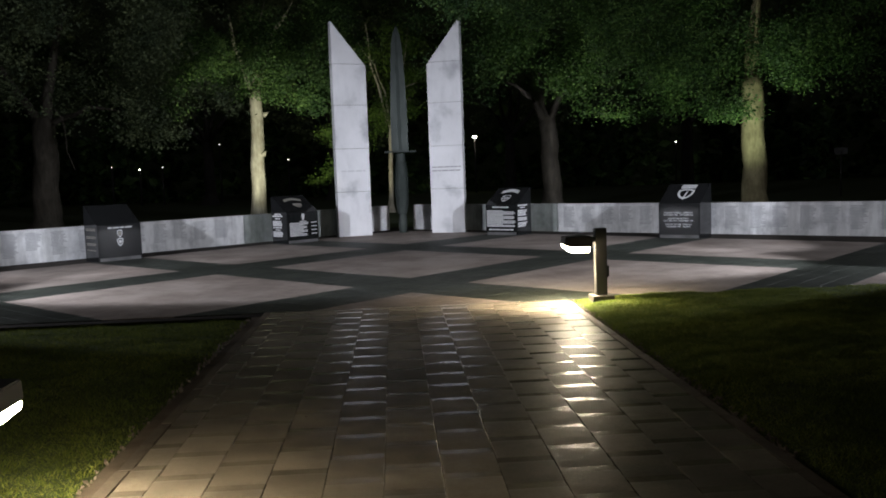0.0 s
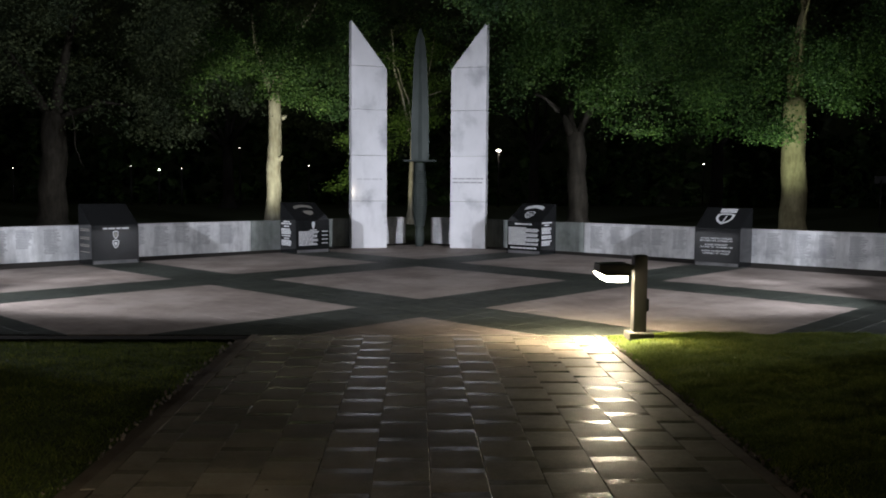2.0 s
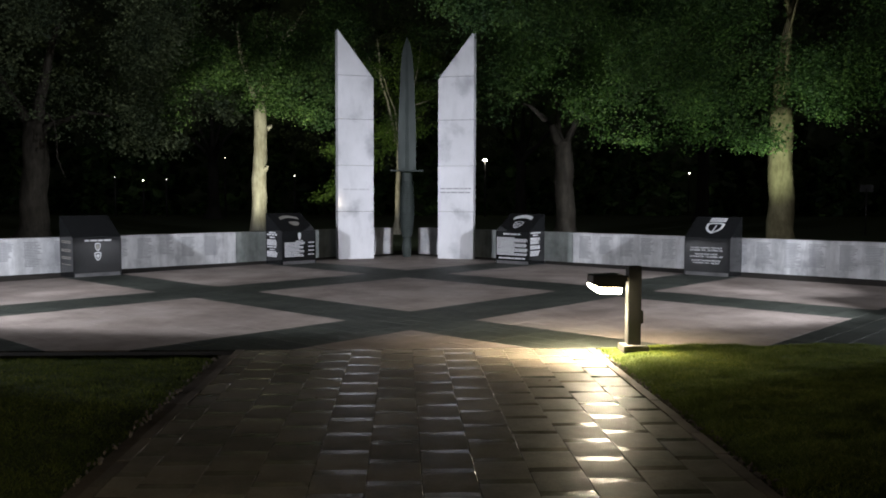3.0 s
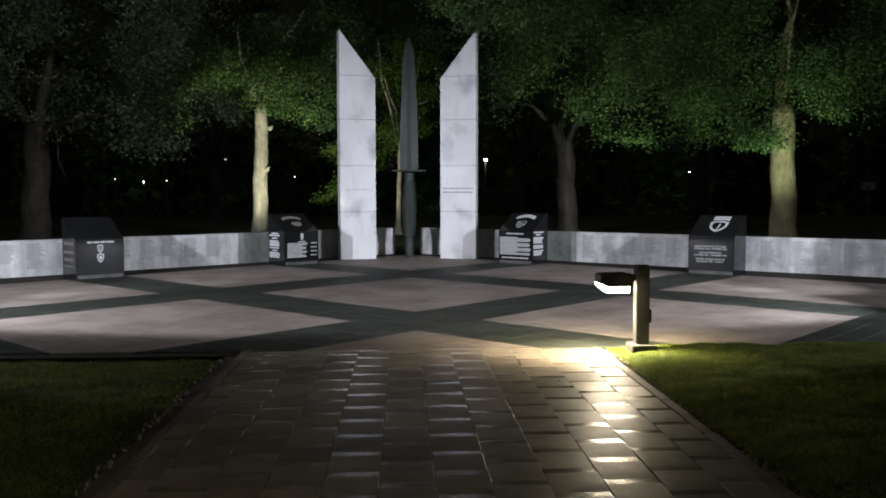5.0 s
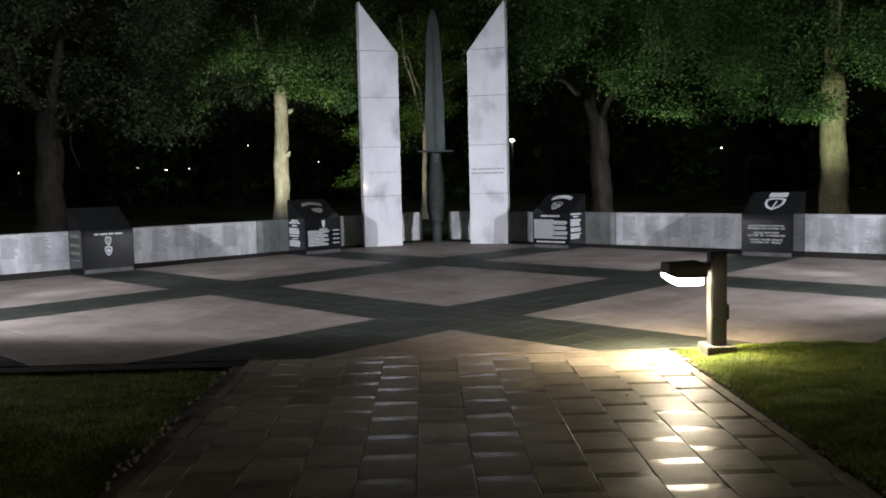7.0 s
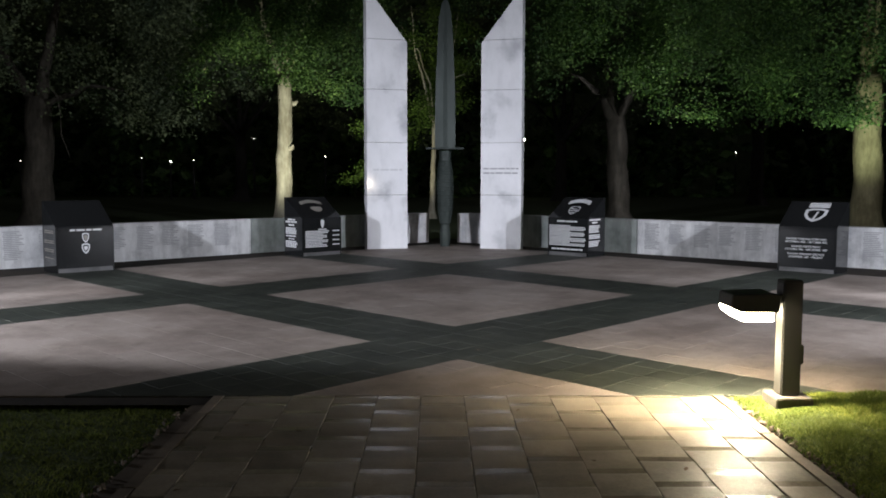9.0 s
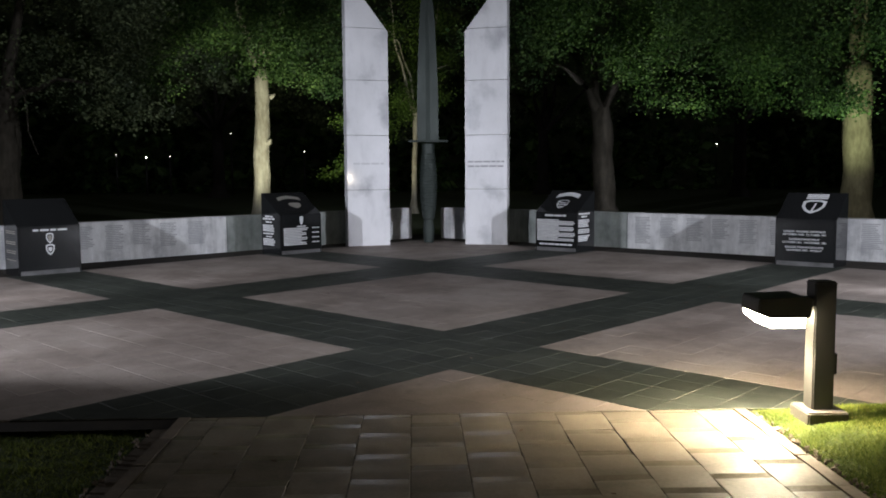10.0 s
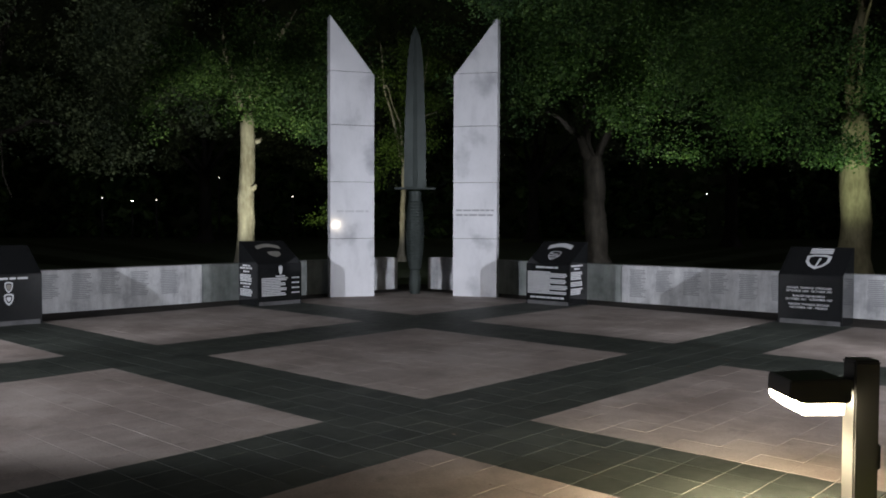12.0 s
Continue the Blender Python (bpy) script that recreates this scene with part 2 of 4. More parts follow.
def prism(outline, axis_len, bevel=0.0):
    """An outline in x and z, drawn out along y from 0 to axis_len."""
    bm = bmesh.new()
    a = [bm.verts.new((x, 0, z)) for x, z in outline]
    b = [bm.verts.new((x, axis_len, z)) for x, z in outline]
    bm.faces.new(a)
    bm.faces.new(b[::-1])
    n = len(a)
    for i in range(n):
        bm.faces.new((a[i], b[i], b[(i + 1) % n], a[(i + 1) % n]))
    bmesh.ops.recalc_face_normals(bm, faces=bm.faces)
    if bevel:
        bmesh.ops.bevel(bm, geom=bm.edges[:], offset=bevel, segments=2, affect="EDGES")
    return bm


def lathe(profile, sides=20, sx=1.0, sy=1.0):
    """A turned shape from (radius, z) rows."""
    bm = bmesh.new()
    rings = [[bm.verts.new((r * sx * math.cos(2 * math.pi * i / sides), r * sy * math.sin(2 * math.pi * i / sides), z)) for i in range(sides)] for r, z in profile]
    for a, b in zip(rings, rings[1:]):
        for i in range(sides):
            f = bm.faces.new((a[i], a[(i + 1) % sides], b[(i + 1) % sides], b[i]))
            f.smooth = True
    bm.faces.new(rings[0][::-1])
    bm.faces.new(rings[-1])
    return bm


def bars(rows, material, parent, name, depth=0.004):
    """Lines of writing on the plane y = 0, facing -y: (x0, x1, z0, z1) each."""
    bm = bmesh.new()
    for x0, x1, z0, z1 in rows:
        box(x0, x1, -depth, 0.002, z0, z1, 0, bm)
    ob = part(name, bm, material, parent)
    ob["kind"] = "stuff"
    return ob


def words(x0, x1, z, h, rng, gap=0.3):
    """A line of writing as uneven word-long bars."""
    out, x = [], x0
    while x < x1 - h:
        w = min(h * rng.uniform(2.2, 6.0), x1 - x)
        out.append((x, x + w, z, z + h * rng.uniform(0.92, 1.05)))
        x += w + h * (0.5 + gap)
    return out


# ---- the plan ----
PATH_HALF, PLAZA_NEAR = 1.75, 9.2
U_E, N_E = Vector((0.7545, -0.6563, 0)), Vector((-0.6563, -0.7545, 0))  # along and out of the eastern arm of the wall
WALL_MID, WALL_H = Vector((3.96, 20.6, 0)), 0.69
S_IN, S_OUT = -4.81, 13.0
GRID, TILE = 11.2, 0.28284

# ground: one sheet, with the paved court let into it
ground = mesh_part("ground", [(-400, -200, -0.05), (400, -200, -0.05), (400, 600, -0.05), (-400, 600, -0.05)], [(0, 1, 2, 3)], M_TURF)
tagged(ground, "dark mown turf stretching away into the night", "ground", kind="structure")


def wall_arm(side, name):
    """One arm of the low wall: granite panels in a row, with a turned frame of its own."""
    u = Vector((side * U_E.x, U_E.y, 0))
    n = Vector((side * N_E.x, N_E.y, 0))
    arm = empty(name)
    tagged(arm, "low straight granite wall carved with columns of names", "wall", kind="structure")
    cuts = [S_IN, -3.4, -0.04, 3.55, 7.85, 10.0, S_OUT]
    rng = random.Random(5)
    for a, b in zip(cuts, cuts[1:]):
        L = b - a - 0.006
        c = Vector((side * WALL_MID.x, WALL_MID.y, 0)) + u * ((a + b) / 2)
        ang = math.atan2(u.y * side, u.x * side)
        m = Matrix.Translation(c) @ Matrix.Rotation(ang, 4, "Z")
        # the panel that starts at -3.4 gets a darker, greener granite colour
        p = part("panel", box(-L / 2, L / 2, 0, 0.32, -0.05, WALL_H, 0.012), M_DARKERWALL if a == -3.4 else M_WALL, arm)
        p.matrix_world = m
        if b - a > 1.95 and a != -3.4:
            rows = []
            for k in range(int(L / 0.52)):
                x = -L / 2 + 0.16 + k * 0.52 + rng.uniform(-0.03, 0.03)
                n_lines = rng.randint(12, 17)
                for j in range(n_lines):
                    z = WALL_H - 0.09 - j * 0.031
                    rows.append((x + rng.uniform(0, 0.02), x + rng.uniform(0.22, 0.34), z, z + 0.016))
            t = bars(rows, M_ENGRAVE2, p, "carved_names", 0.0015)
            t.matrix_parent_inverse = Matrix.Identity(4)
    return arm


wall_arm(1, "wall_east")
wall_arm(-1, "wall_west")

# soil bed along the foot of the wall
bed = mesh_part("bed", [(-14, 9.0, -0.012), (14, 9.0, -0.012), (14, 12.2, -0.012), (0, 25.2, -0.012), (-14, 12.2, -0.012)], [(0, 1, 2, 3, 4)], M_SOIL)
tagged(bed, "dark bare soil bed under the wall", "soil", kind="structure")


# ---- trees ----
def tube(path, radii, sides=9):
    """A tapered limb along a row of points."""
    verts, faces = [], []
    for i, (p, r) in enumerate(zip(path, radii)):
        d = (Vector(path[min(i + 1, len(path) - 1)]) - Vector(path[max(i - 1, 0)])).normalized()
        s = d.orthogonal().normalized()
        t = d.cross(s)
        for k in range(sides):
            a = 2 * math.pi * k / sides
            w = r * (1 + 0.08 * math.sin(3 * a + i))
            verts.append(tuple(Vector(p) + s * (w * math.cos(a)) + t * (w * math.sin(a))))
    for i in range(len(path) - 1):
        for k in range(sides):
            a, b = i * sides + k, i * sides + (k + 1) % sides
            faces.append((a, b, b + sides, a + sides))
    faces.append(tuple(range((len(path) - 1) * sides, len(path) * sides)))
    return verts, faces


def leaves(blobs, count, size, seed):
    """Small folded leaves in loose sprays, gathered in uneven clumps."""
    rng = np.random.default_rng(seed)
    vol = np.array([b[3] * b[4] * b[5] for b in blobs]) ** 0.8
    pick = rng.choice(len(blobs), size=count // 9, p=vol / vol.sum())
    B = np.array(blobs)[pick]
    d = rng.normal(size=(len(pick), 3))
    d /= np.linalg.norm(d, axis=1)[:, None]
    r = rng.uniform(0.35, 1.08, len(pick)) ** 0.6
    spray = B[:, :3] + d * B[:, 3:6] * r[:, None]
    keep = np.sin(spray[:, 0] * 2.1 + 1.3 * np.sin(spray[:, 2] * 1.7)) + np.sin(spray[:, 1] * 1.9 + spray[:, 2] * 2.3) > 0.0
    spray = spray[keep]
    c = np.repeat(spray, 9, axis=0) + rng.normal(size=(len(spray) * 9, 3)) * np.array([0.2, 0.2, 0.09])
    n = len(c)
    ax = rng.normal(size=(n, 3)) * np.array([1, 1, 0.6])
    ax /= np.linalg.norm(ax, axis=1)[:, None]
    sd = np.cross(ax, rng.normal(size=(n, 3)))
    sd /= np.linalg.norm(sd, axis=1)[:, None]
    nm = np.cross(ax, sd)
    ln = (size * rng.uniform(0.6, 1.25, n))[:, None]
    wd = ln * rng.uniform(0.26, 0.4, n)[:, None]
    v = np.stack([c - ax * ln / 2, c + sd * wd + nm * wd * 0.35, c + ax * ln / 2, c - sd * wd + nm * wd * 0.35], 1).reshape(-1, 3)
    i = np.arange(n)[:, None] * 4
    f = np.concatenate([i + np.array([[0, 1, 2]]), i + np.array([[0, 2, 3]])], 0)
    return v, f


def tree(x, y, r, fork, limbs, blobs, count, seed, bark_m=None, leaf_m=None, size=0.15, label="", lean=(0, 0), knots=0, spread=0.8, bough=None, snag=None):
    rng = random.Random(seed)
    t = empty("tree", Matrix.Translation((x, y, -0.05)))
    tagged(t, label or "tall broadleaf tree with a dark spreading crown", "tree", "trees behind the wall")
    pts, rad = [], []
    for i in range(15):
        k = i / 14
        flare = 1 + spread * max(0.0, 1 - k * 6) ** 1.5
        pts.append((lean[0] * k + rng.uniform(-0.012, 0.012), lean[1] * k, fork * k))
        rad.append(r * flare * (1 - 0.22 * k) * rng.uniform(0.975, 1.025))
    v, f = tube(pts, rad, 14)
    mesh_part("trunk", v, f, bark_m or M_BARK, t, True)
    for k in range(knots):
        a, z = rng.choice((-0.35, 0.1, 3.3, -0.6)), fork * rng.uniform(0.5, 0.98)
        o = Vector((lean[0] * z / fork + math.cos(a) * r * 0.85, math.sin(a) * r * 0.85, z))
        v, f = tube([tuple(o), tuple(o + Vector((math.cos(a), math.sin(a), 0.35)) * 0.1), tuple(o + Vector((math.cos(a), math.sin(a), 0.6)) * 0.2)], [0.12, 0.09, 0.02], 7)
        mesh_part("knot", v, f, bark_m or M_BARK, t, True)
    top = Vector(pts[-1])
    for dx, dy, dz, lr in limbs:
        path, radii = [], []
        bend = Vector((rng.uniform(-0.3, 0.3), rng.uniform(-0.3, 0.3), rng.uniform(0.1, 0.5)))
        for i in range(7):
            k = i / 6
            p = top - Vector((0, 0, 0.3)) + Vector((dx, dy, dz)) * k + bend * math.sin(k * math.pi) + Vector((rng.uniform(-0.06, 0.06), 0, rng.uniform(-0.06, 0.06)))
            path.append(tuple(p))
            radii.append(lr * (1 - 0.8 * k))
        v, f = tube(path, radii, 8)
        mesh_part("limb", v, f, bark_m or M_BARK, t, True)
    if snag:
        v, f = tube(snag, [0.03, 0.03, 0.024, 0.02, 0.01], 6)
        mesh_part("broken_branch", v, f, M_BARK, t, True)
    v, f = leaves(blobs, count, size, seed)
    me = bpy.data.meshes.new("crown")
    me.from_pydata(v.tolist(), [], f.tolist())
    me.materials.append(leaf_m or M_LEAF)
    crown = new("crown", me)
    crown.parent = t
    crown["kind"] = "stuff"
    if bough:
        v, f = leaves(bough, 7000, size * 0.8, seed + 100)
        ob = mesh_part("bough_leaves", v.tolist(), f.tolist(), leaf_m or M_LEAF, t)
        ob["kind"] = "stuff"
    return t


def crown_blobs(seed, n, cx, cy, z0, z1, rx, ry):
    """Uneven clumps that fill a crown between two heights, fuller in the middle."""
    rng = random.Random(seed)
    out = []
    for _ in range(n):
        z = rng.uniform(z0, z1)
        k = math.sin(math.pi * min(1, max(0.0, (z - z0 + 0.8) / (z1 - z0 + 1.6)))) ** 0.5
        a, q = rng.uniform(0, 2 * math.pi), rng.uniform(0.2, 1.0) ** 0.6
        s = rng.uniform(0.55, 1.25)
        out.append((cx + math.cos(a) * rx * k * q, cy + math.sin(a) * ry * k * q, z, s * 1.15, s * 1.1, s * 0.68))
    return out


FULL = [(-3.2, -1.2, 3.0, 0.2), (3.0, -1.0, 3.4, 0.2), (-1.0, -2.4, 4.2, 0.18), (1.2, 1.8, 4.4, 0.18), (0.2, -0.3, 5.2, 0.22)]
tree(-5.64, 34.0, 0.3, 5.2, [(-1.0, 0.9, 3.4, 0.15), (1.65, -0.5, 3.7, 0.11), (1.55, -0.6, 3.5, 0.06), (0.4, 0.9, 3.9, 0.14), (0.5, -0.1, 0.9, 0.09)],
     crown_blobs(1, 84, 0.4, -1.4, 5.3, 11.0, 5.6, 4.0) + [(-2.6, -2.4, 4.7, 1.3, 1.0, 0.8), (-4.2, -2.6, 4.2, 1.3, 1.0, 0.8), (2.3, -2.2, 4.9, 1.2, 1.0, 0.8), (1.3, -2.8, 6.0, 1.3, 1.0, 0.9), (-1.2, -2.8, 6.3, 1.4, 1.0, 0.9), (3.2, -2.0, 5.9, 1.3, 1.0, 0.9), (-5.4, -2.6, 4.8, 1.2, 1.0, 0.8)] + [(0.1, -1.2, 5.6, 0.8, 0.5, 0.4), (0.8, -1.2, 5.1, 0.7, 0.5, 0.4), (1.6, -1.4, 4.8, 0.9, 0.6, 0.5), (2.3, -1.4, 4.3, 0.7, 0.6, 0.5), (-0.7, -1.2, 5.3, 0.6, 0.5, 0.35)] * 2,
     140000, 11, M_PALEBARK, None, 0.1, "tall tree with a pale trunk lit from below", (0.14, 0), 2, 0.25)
tree(11.44, 26.1, 0.4, 4.3, [(0.9, 1.2, 3.8, 0.2), (0.25, 0.5, 4.2, 0.2), (0.45, -0.5, 4.6, 0.07)],
     crown_blobs(2, 88, -0.6, -0.9, 4.6, 9.8, 5.4, 3.4) + [(-2.4, -2.2, 3.6, 1.3, 1.0, 0.7), (-1.2, -2.6, 4.4, 1.2, 0.9, 0.8), (-3.6, -2.0, 4.3, 1.3, 1.0, 0.8), (0.5, -2.8, 5.0, 1.3, 0.9, 0.8), (1.6, -2.4, 4.4, 1.1, 0.9, 0.8), (2.6, -1.6, 3.7, 1.3, 1.0, 0.8), (3.8, -1.2, 3.2, 1.2, 1.0, 0.8), (-4.6, -1.4, 4.6, 1.2, 1.0, 0.7)]
     + [(-0.9, -2.3, 3.9, 0.8, 0.6, 0.5), (0.2, -2.2, 4.2, 0.75, 0.6, 0.5), (-1.9, -2.3, 3.35, 0.85, 0.6, 0.45), (-2.9, -2.1, 3.8, 0.9, 0.6, 0.5), (-0.3, -2.5, 5.0, 0.9, 0.7, 0.6), (-1.7, -2.4, 4.5, 0.8, 0.6, 0.5)] * 2
     + [(0.0, -2.0, 3.75, 0.8, 0.5, 0.32), (-0.8, -2.0, 3.5, 0.8, 0.5, 0.3), (0.6, -1.9, 4.1, 0.6, 0.5, 0.4), (-1.5, -2.1, 3.1, 0.6, 0.5, 0.25)] * 3,
     140000, 12, M_YELLOWBARK, None, 0.094, "stout tree with a yellowish trunk and drooping green crown", (-0.1, 0), 0, 0.22)
tree(5.68, 30.4, 0.38, 3.5, [(-1.5, -0.6, 1.6, 0.17), (1.8, 1.4, 2.6, 0.16), (0.2, 1.6, 3.0, 0.14)],
     crown_blobs(3, 100, 0.2, -2.2, 4.7, 10.2, 5.8, 4.4) + [(-0.5, -2.4, 5.6, 1.4, 1.0, 0.9), (-1.6, -2.6, 6.8, 1.4, 1.0, 0.9), (0.6, -2.4, 4.6, 1.2, 1.0, 0.7), (-1.4, -3.0, 5.2, 1.2, 1.0, 0.7), (1.4, -3.0, 3.9, 1.3, 1.0, 0.8), (2.8, -3.0, 3.7, 1.3, 1.0, 0.8), (4.2, -2.6, 4.0, 1.2, 1.0, 0.8), (-0.2, -3.4, 4.6, 1.2, 1.0, 0.8), (-2.6, -2.8, 4.6, 1.0, 1.0, 0.7), (-3.6, -2.0, 3.9, 0.8, 0.8, 0.9)]
     + [(-3.95, -9.3, 5.75, 0.5, 0.5, 0.3), (-3.95, -9.3, 5.95, 0.8, 0.6, 0.35), (-4.4, -9.3, 6.3, 0.9, 0.6, 0.4), (-3.3, -9.2, 6.0, 0.9, 0.7, 0.45), (-3.3, -8.6, 6.3, 1.0, 0.9, 0.5), (-2.4, -8.0, 6.4, 1.1, 1.0, 0.7), (-1.6, -7.0, 6.3, 1.1, 1.0, 0.8)],
     150000, 13, None, None, 0.096, "dark forked tree with a wide green crown", (-0.15, 0),
     bough=[(-4.22, -9.4, 5.5, 0.2, 0.25, 0.16), (-4.15, -9.4, 5.7, 0.3, 0.3, 0.16), (-3.9, -9.35, 5.9, 0.6, 0.5, 0.22), (-4.5, -9.3, 6.15, 0.7, 0.5, 0.25), (-3.2, -9.2, 6.0, 0.8, 0.6, 0.3), (-2.6, -9.0, 6.3, 0.9, 0.6, 0.4), (-4.0, -9.3, 6.5, 1.0, 0.6, 0.3)])
tree(-11.4, 27.4, 0.44, 3.8, [(2.7, -1.2, 0.35, 0.1), (-2.4, 1.0, 3.2, 0.2), (0.6, 1.0, 4.0, 0.2)],
     crown_blobs(4, 92, 0.6, -0.4, 4.2, 10.0, 6.0, 3.8) + [(3.0, -2.4, 3.6, 1.4, 1.0, 0.8), (4.4, -2.2, 3.4, 1.3, 1.0, 0.8), (1.6, -2.8, 4.4, 1.3, 1.0, 0.8), (-1.6, -2.8, 4.0, 1.4, 1.0, 0.8), (-3.2, -2.4, 3.4, 1.4, 1.0, 0.9), (5.6, -1.6, 4.0, 1.2, 1.0, 0.8), (0.0, -3.0, 5.0, 1.3, 1.0, 0.8)],
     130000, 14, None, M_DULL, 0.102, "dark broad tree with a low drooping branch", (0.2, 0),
     snag=[(0.8, -0.7, 4.02), (1.0, -0.7, 3.72), (1.06, -0.7, 3.3), (1.07, -0.7, 2.7), (1.29, -0.7, 2.1)])
tree(-0.32, 36.5, 0.105, 4.0, [(0.4, -0.5, 3.7, 0.09), (-0.9, -0.5, 4.4, 0.06), (-1.3, -0.5, 3.6, 0.05), (1.2, -0.5, 1.8, 0.055), (0.85, -0.5, 1.1, 0.045), (-0.5, -0.4, 0.5, 0.04), (0.9, -0.4, 4.2, 0.05)],
     [(-1.6, -0.5, 2.9, 1.1, 0.9, 0.75), (-2.3, -0.3, 2.1, 0.85, 0.8, 0.5), (-0.9, -0.6, 3.6, 1.0, 0.8, 0.7), (-3.2, -0.2, 1.7, 0.65, 0.5, 0.35), (-2.9, -0.3, 2.45, 0.7, 0.6, 0.5), (-2.2, -0.5, 3.3, 0.75, 0.7, 0.6), (0.2, -0.4, 4.4, 1.0, 0.8, 0.6), (1.3, -0.4, 4.8, 0.9, 0.8, 0.6), (0.4, -0.2, 5.6, 1.3, 1.0, 0.8), (-0.8, -0.2, 6.4, 1.3, 1.0, 0.8), (0.3, -0.2, 7.4, 1.6, 1.0, 0.9)],
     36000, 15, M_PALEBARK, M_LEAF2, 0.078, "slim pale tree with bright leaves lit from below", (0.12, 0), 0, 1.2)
for sd, (bx, by) in enumerate([(-24, 46), (-13, 60), (-4.5, 62), (8.5, 62), (19, 54), (26, 42), (-24, 34)]):
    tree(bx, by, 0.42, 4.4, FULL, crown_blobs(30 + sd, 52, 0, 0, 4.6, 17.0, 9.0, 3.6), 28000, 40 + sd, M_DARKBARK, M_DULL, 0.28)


# far woods that close the view
wv, wf = leaves([(-62 + 2.1 * k + (k * 37 % 5), 74 + (k * 13 % 7), (1.5, 7.5, 3.5, 12.0)[k % 4], 5.0, 2.5, 3.6) for k in range(60)], 62000, 1.25, 77)
woods = mesh_part("far_woods", wv.tolist(), wf.tolist(), M_LEAF)
tagged(woods, "dark belt of distant woods at night", "woods", kind="stuff")

# a made-up dark sheet behind them with an uneven top, added to hide the sky
ridge = []
for k in range(81):
    rx, top = -160 + 4.0 * k, 29.0 + 2.2 * math.sin(k * 1.7) + 1.8 * math.sin(k * 0.63 + 1.0)
    ridge += [(rx, 96 + 3 * math.sin(k * 0.9), -0.05), (rx, 97 + 3 * math.sin(k * 0.9), top), (rx, 108, top - 1.0)]
faces = [(3 * k + q, 3 * k + 3 + q, 3 * k + 4 + q, 3 * k + 1 + q) for k in range(80) for q in (0, 1)]
tagged(mesh_part("backdrop", ridge, faces, M_DULL), "plain dark sheet with uneven top, added to hide the sky", "woods", kind="structure")

# ---- monument ----
def pillar(side):
    """A blade-like granite shaft of stacked courses with a slanted top."""
    outer, inner = Vector((side * 1.645, 21.52, 0)), Vector((side * 0.79, 21.78, 0))
    a, b = (outer, inner) if side < 0 else (inner, outer)
    w = (b - a).length
    m = Matrix.Translation(a) @ Matrix.Rotation(math.atan2(b.y - a.y, b.x - a.x), 4, "Z")
    p = empty("stone_pillar", m)
    tagged(p, "tall pale polished granite pillar with slanted top", "monument", "pair of pillars")
    cuts = [0.0, 1.16, 2.28, 3.4, 4.45, None]
    sh, top = 4.4, 5.53
    for i in range(5):
        z0, z1 = cuts[i] + (0.004 if i else -0.05), (cuts[i + 1] or 9) - 0.004
        if i < 4:
            out = [(0, z0), (w, z0), (w, z1), (0, z1)]
            if i == 3:
                k = (z1 - sh) / (top - sh)
                out = [(0, z0), (w, z0), (w, sh), (w - w * k, z1), (0, z1)] if side < 0 else [(0, z0), (w, z0), (w, z1), (w * k, z1), (0, sh)]
        else:
            k = (z0 - sh) / (top - sh)
            out = [(0, z0), (w - w * k, z0), (0.004, top)] if side < 0 else [(w * k, z0), (w, z0), (w - 0.004, top)]
        part("stone_block", prism(out, 0.26, 0.006 if i < 4 else 0.002), M_PILLAR, p)
    rng = random.Random(7)
    if side > 0:
        rows = words(0.06, w - 0.06, 1.71, 0.036, rng, 0.0) + words(0.06, w - 0.08, 1.615, 0.036, rng, 0.0)
    else:
        rows = words(0.13, w - 0.12, 1.68, 0.04, rng, 0.2)
    bars(rows, M_ENGRAVE if side > 0 else M_FAINT, p, "inscription", 0.002)
    return p


pillar(-1)
pillar(1)


def knife():
    k = empty("knife_sculpture", Matrix.Translation((0.03, 22.35, 0)))
    tagged(k, "giant dark bronze fighting knife standing blade upward", "sculpture")
    part("pommel", lathe([(0.095, -0.05), (0.1, 0.0), (0.115, 0.12), (0.12, 0.3), (0.1, 0.45), (0.11, 0.52)], 20), M_BRONZE, k)
    prof, z = [], 0.52
    while z < 2.14:
        q = (z - 0.52) / 1.62
        r = 0.115 + 0.06 * math.sin(math.pi * min(1, q * 1.1 + 0.05)) ** 0.8 + 0.02 * q
        ring = 0.008 if 0.08 < q < 0.85 else 0.0
        prof += [(r, z), (r + ring, z + 0.012), (r + ring, z + 0.032), (r, z + 0.042)]
        z += 0.058
    part("grip", lathe(prof, 22), M_BRONZE, k)
    part("crossguard", box(-0.43, 0.43, -0.09, 0.09, 2.16, 2.2, 0.012), M_BRONZE, k)
    bm = bmesh.new()
    rows = [(2.2, 0.215), (2.26, 0.23), (3.2, 0.225), (4.2, 0.185), (4.7, 0.165), (5.05, 0.135), (5.3, 0.09), (5.5, 0.012)]
    rings = []
    for zz, h in rows:
        d = 0.05 * h / 0.23 + 0.004
        rings.append([bm.verts.new(c) for c in ((-h, 0, zz), (-h * 0.2, -d, zz), (h * 0.2, -d, zz), (h, 0, zz), (h * 0.2, d, zz), (-h * 0.2, d, zz))])
    for a, b in zip(rings, rings[1:]):
        for i in range(6):
            bm.faces.new((a[i], a[(i + 1) % 6], b[(i + 1) % 6], b[i]))
    bm.faces.new(rings[0][::-1])
    bm.faces.new(rings[-1])
    part("blade", bm, M_BRONZE, k)
    return k


knife()


# ---- plinths ----
PL_W, PL_D, PL_F, PL_R = 0.92, 0.66, 0.74, 1.14


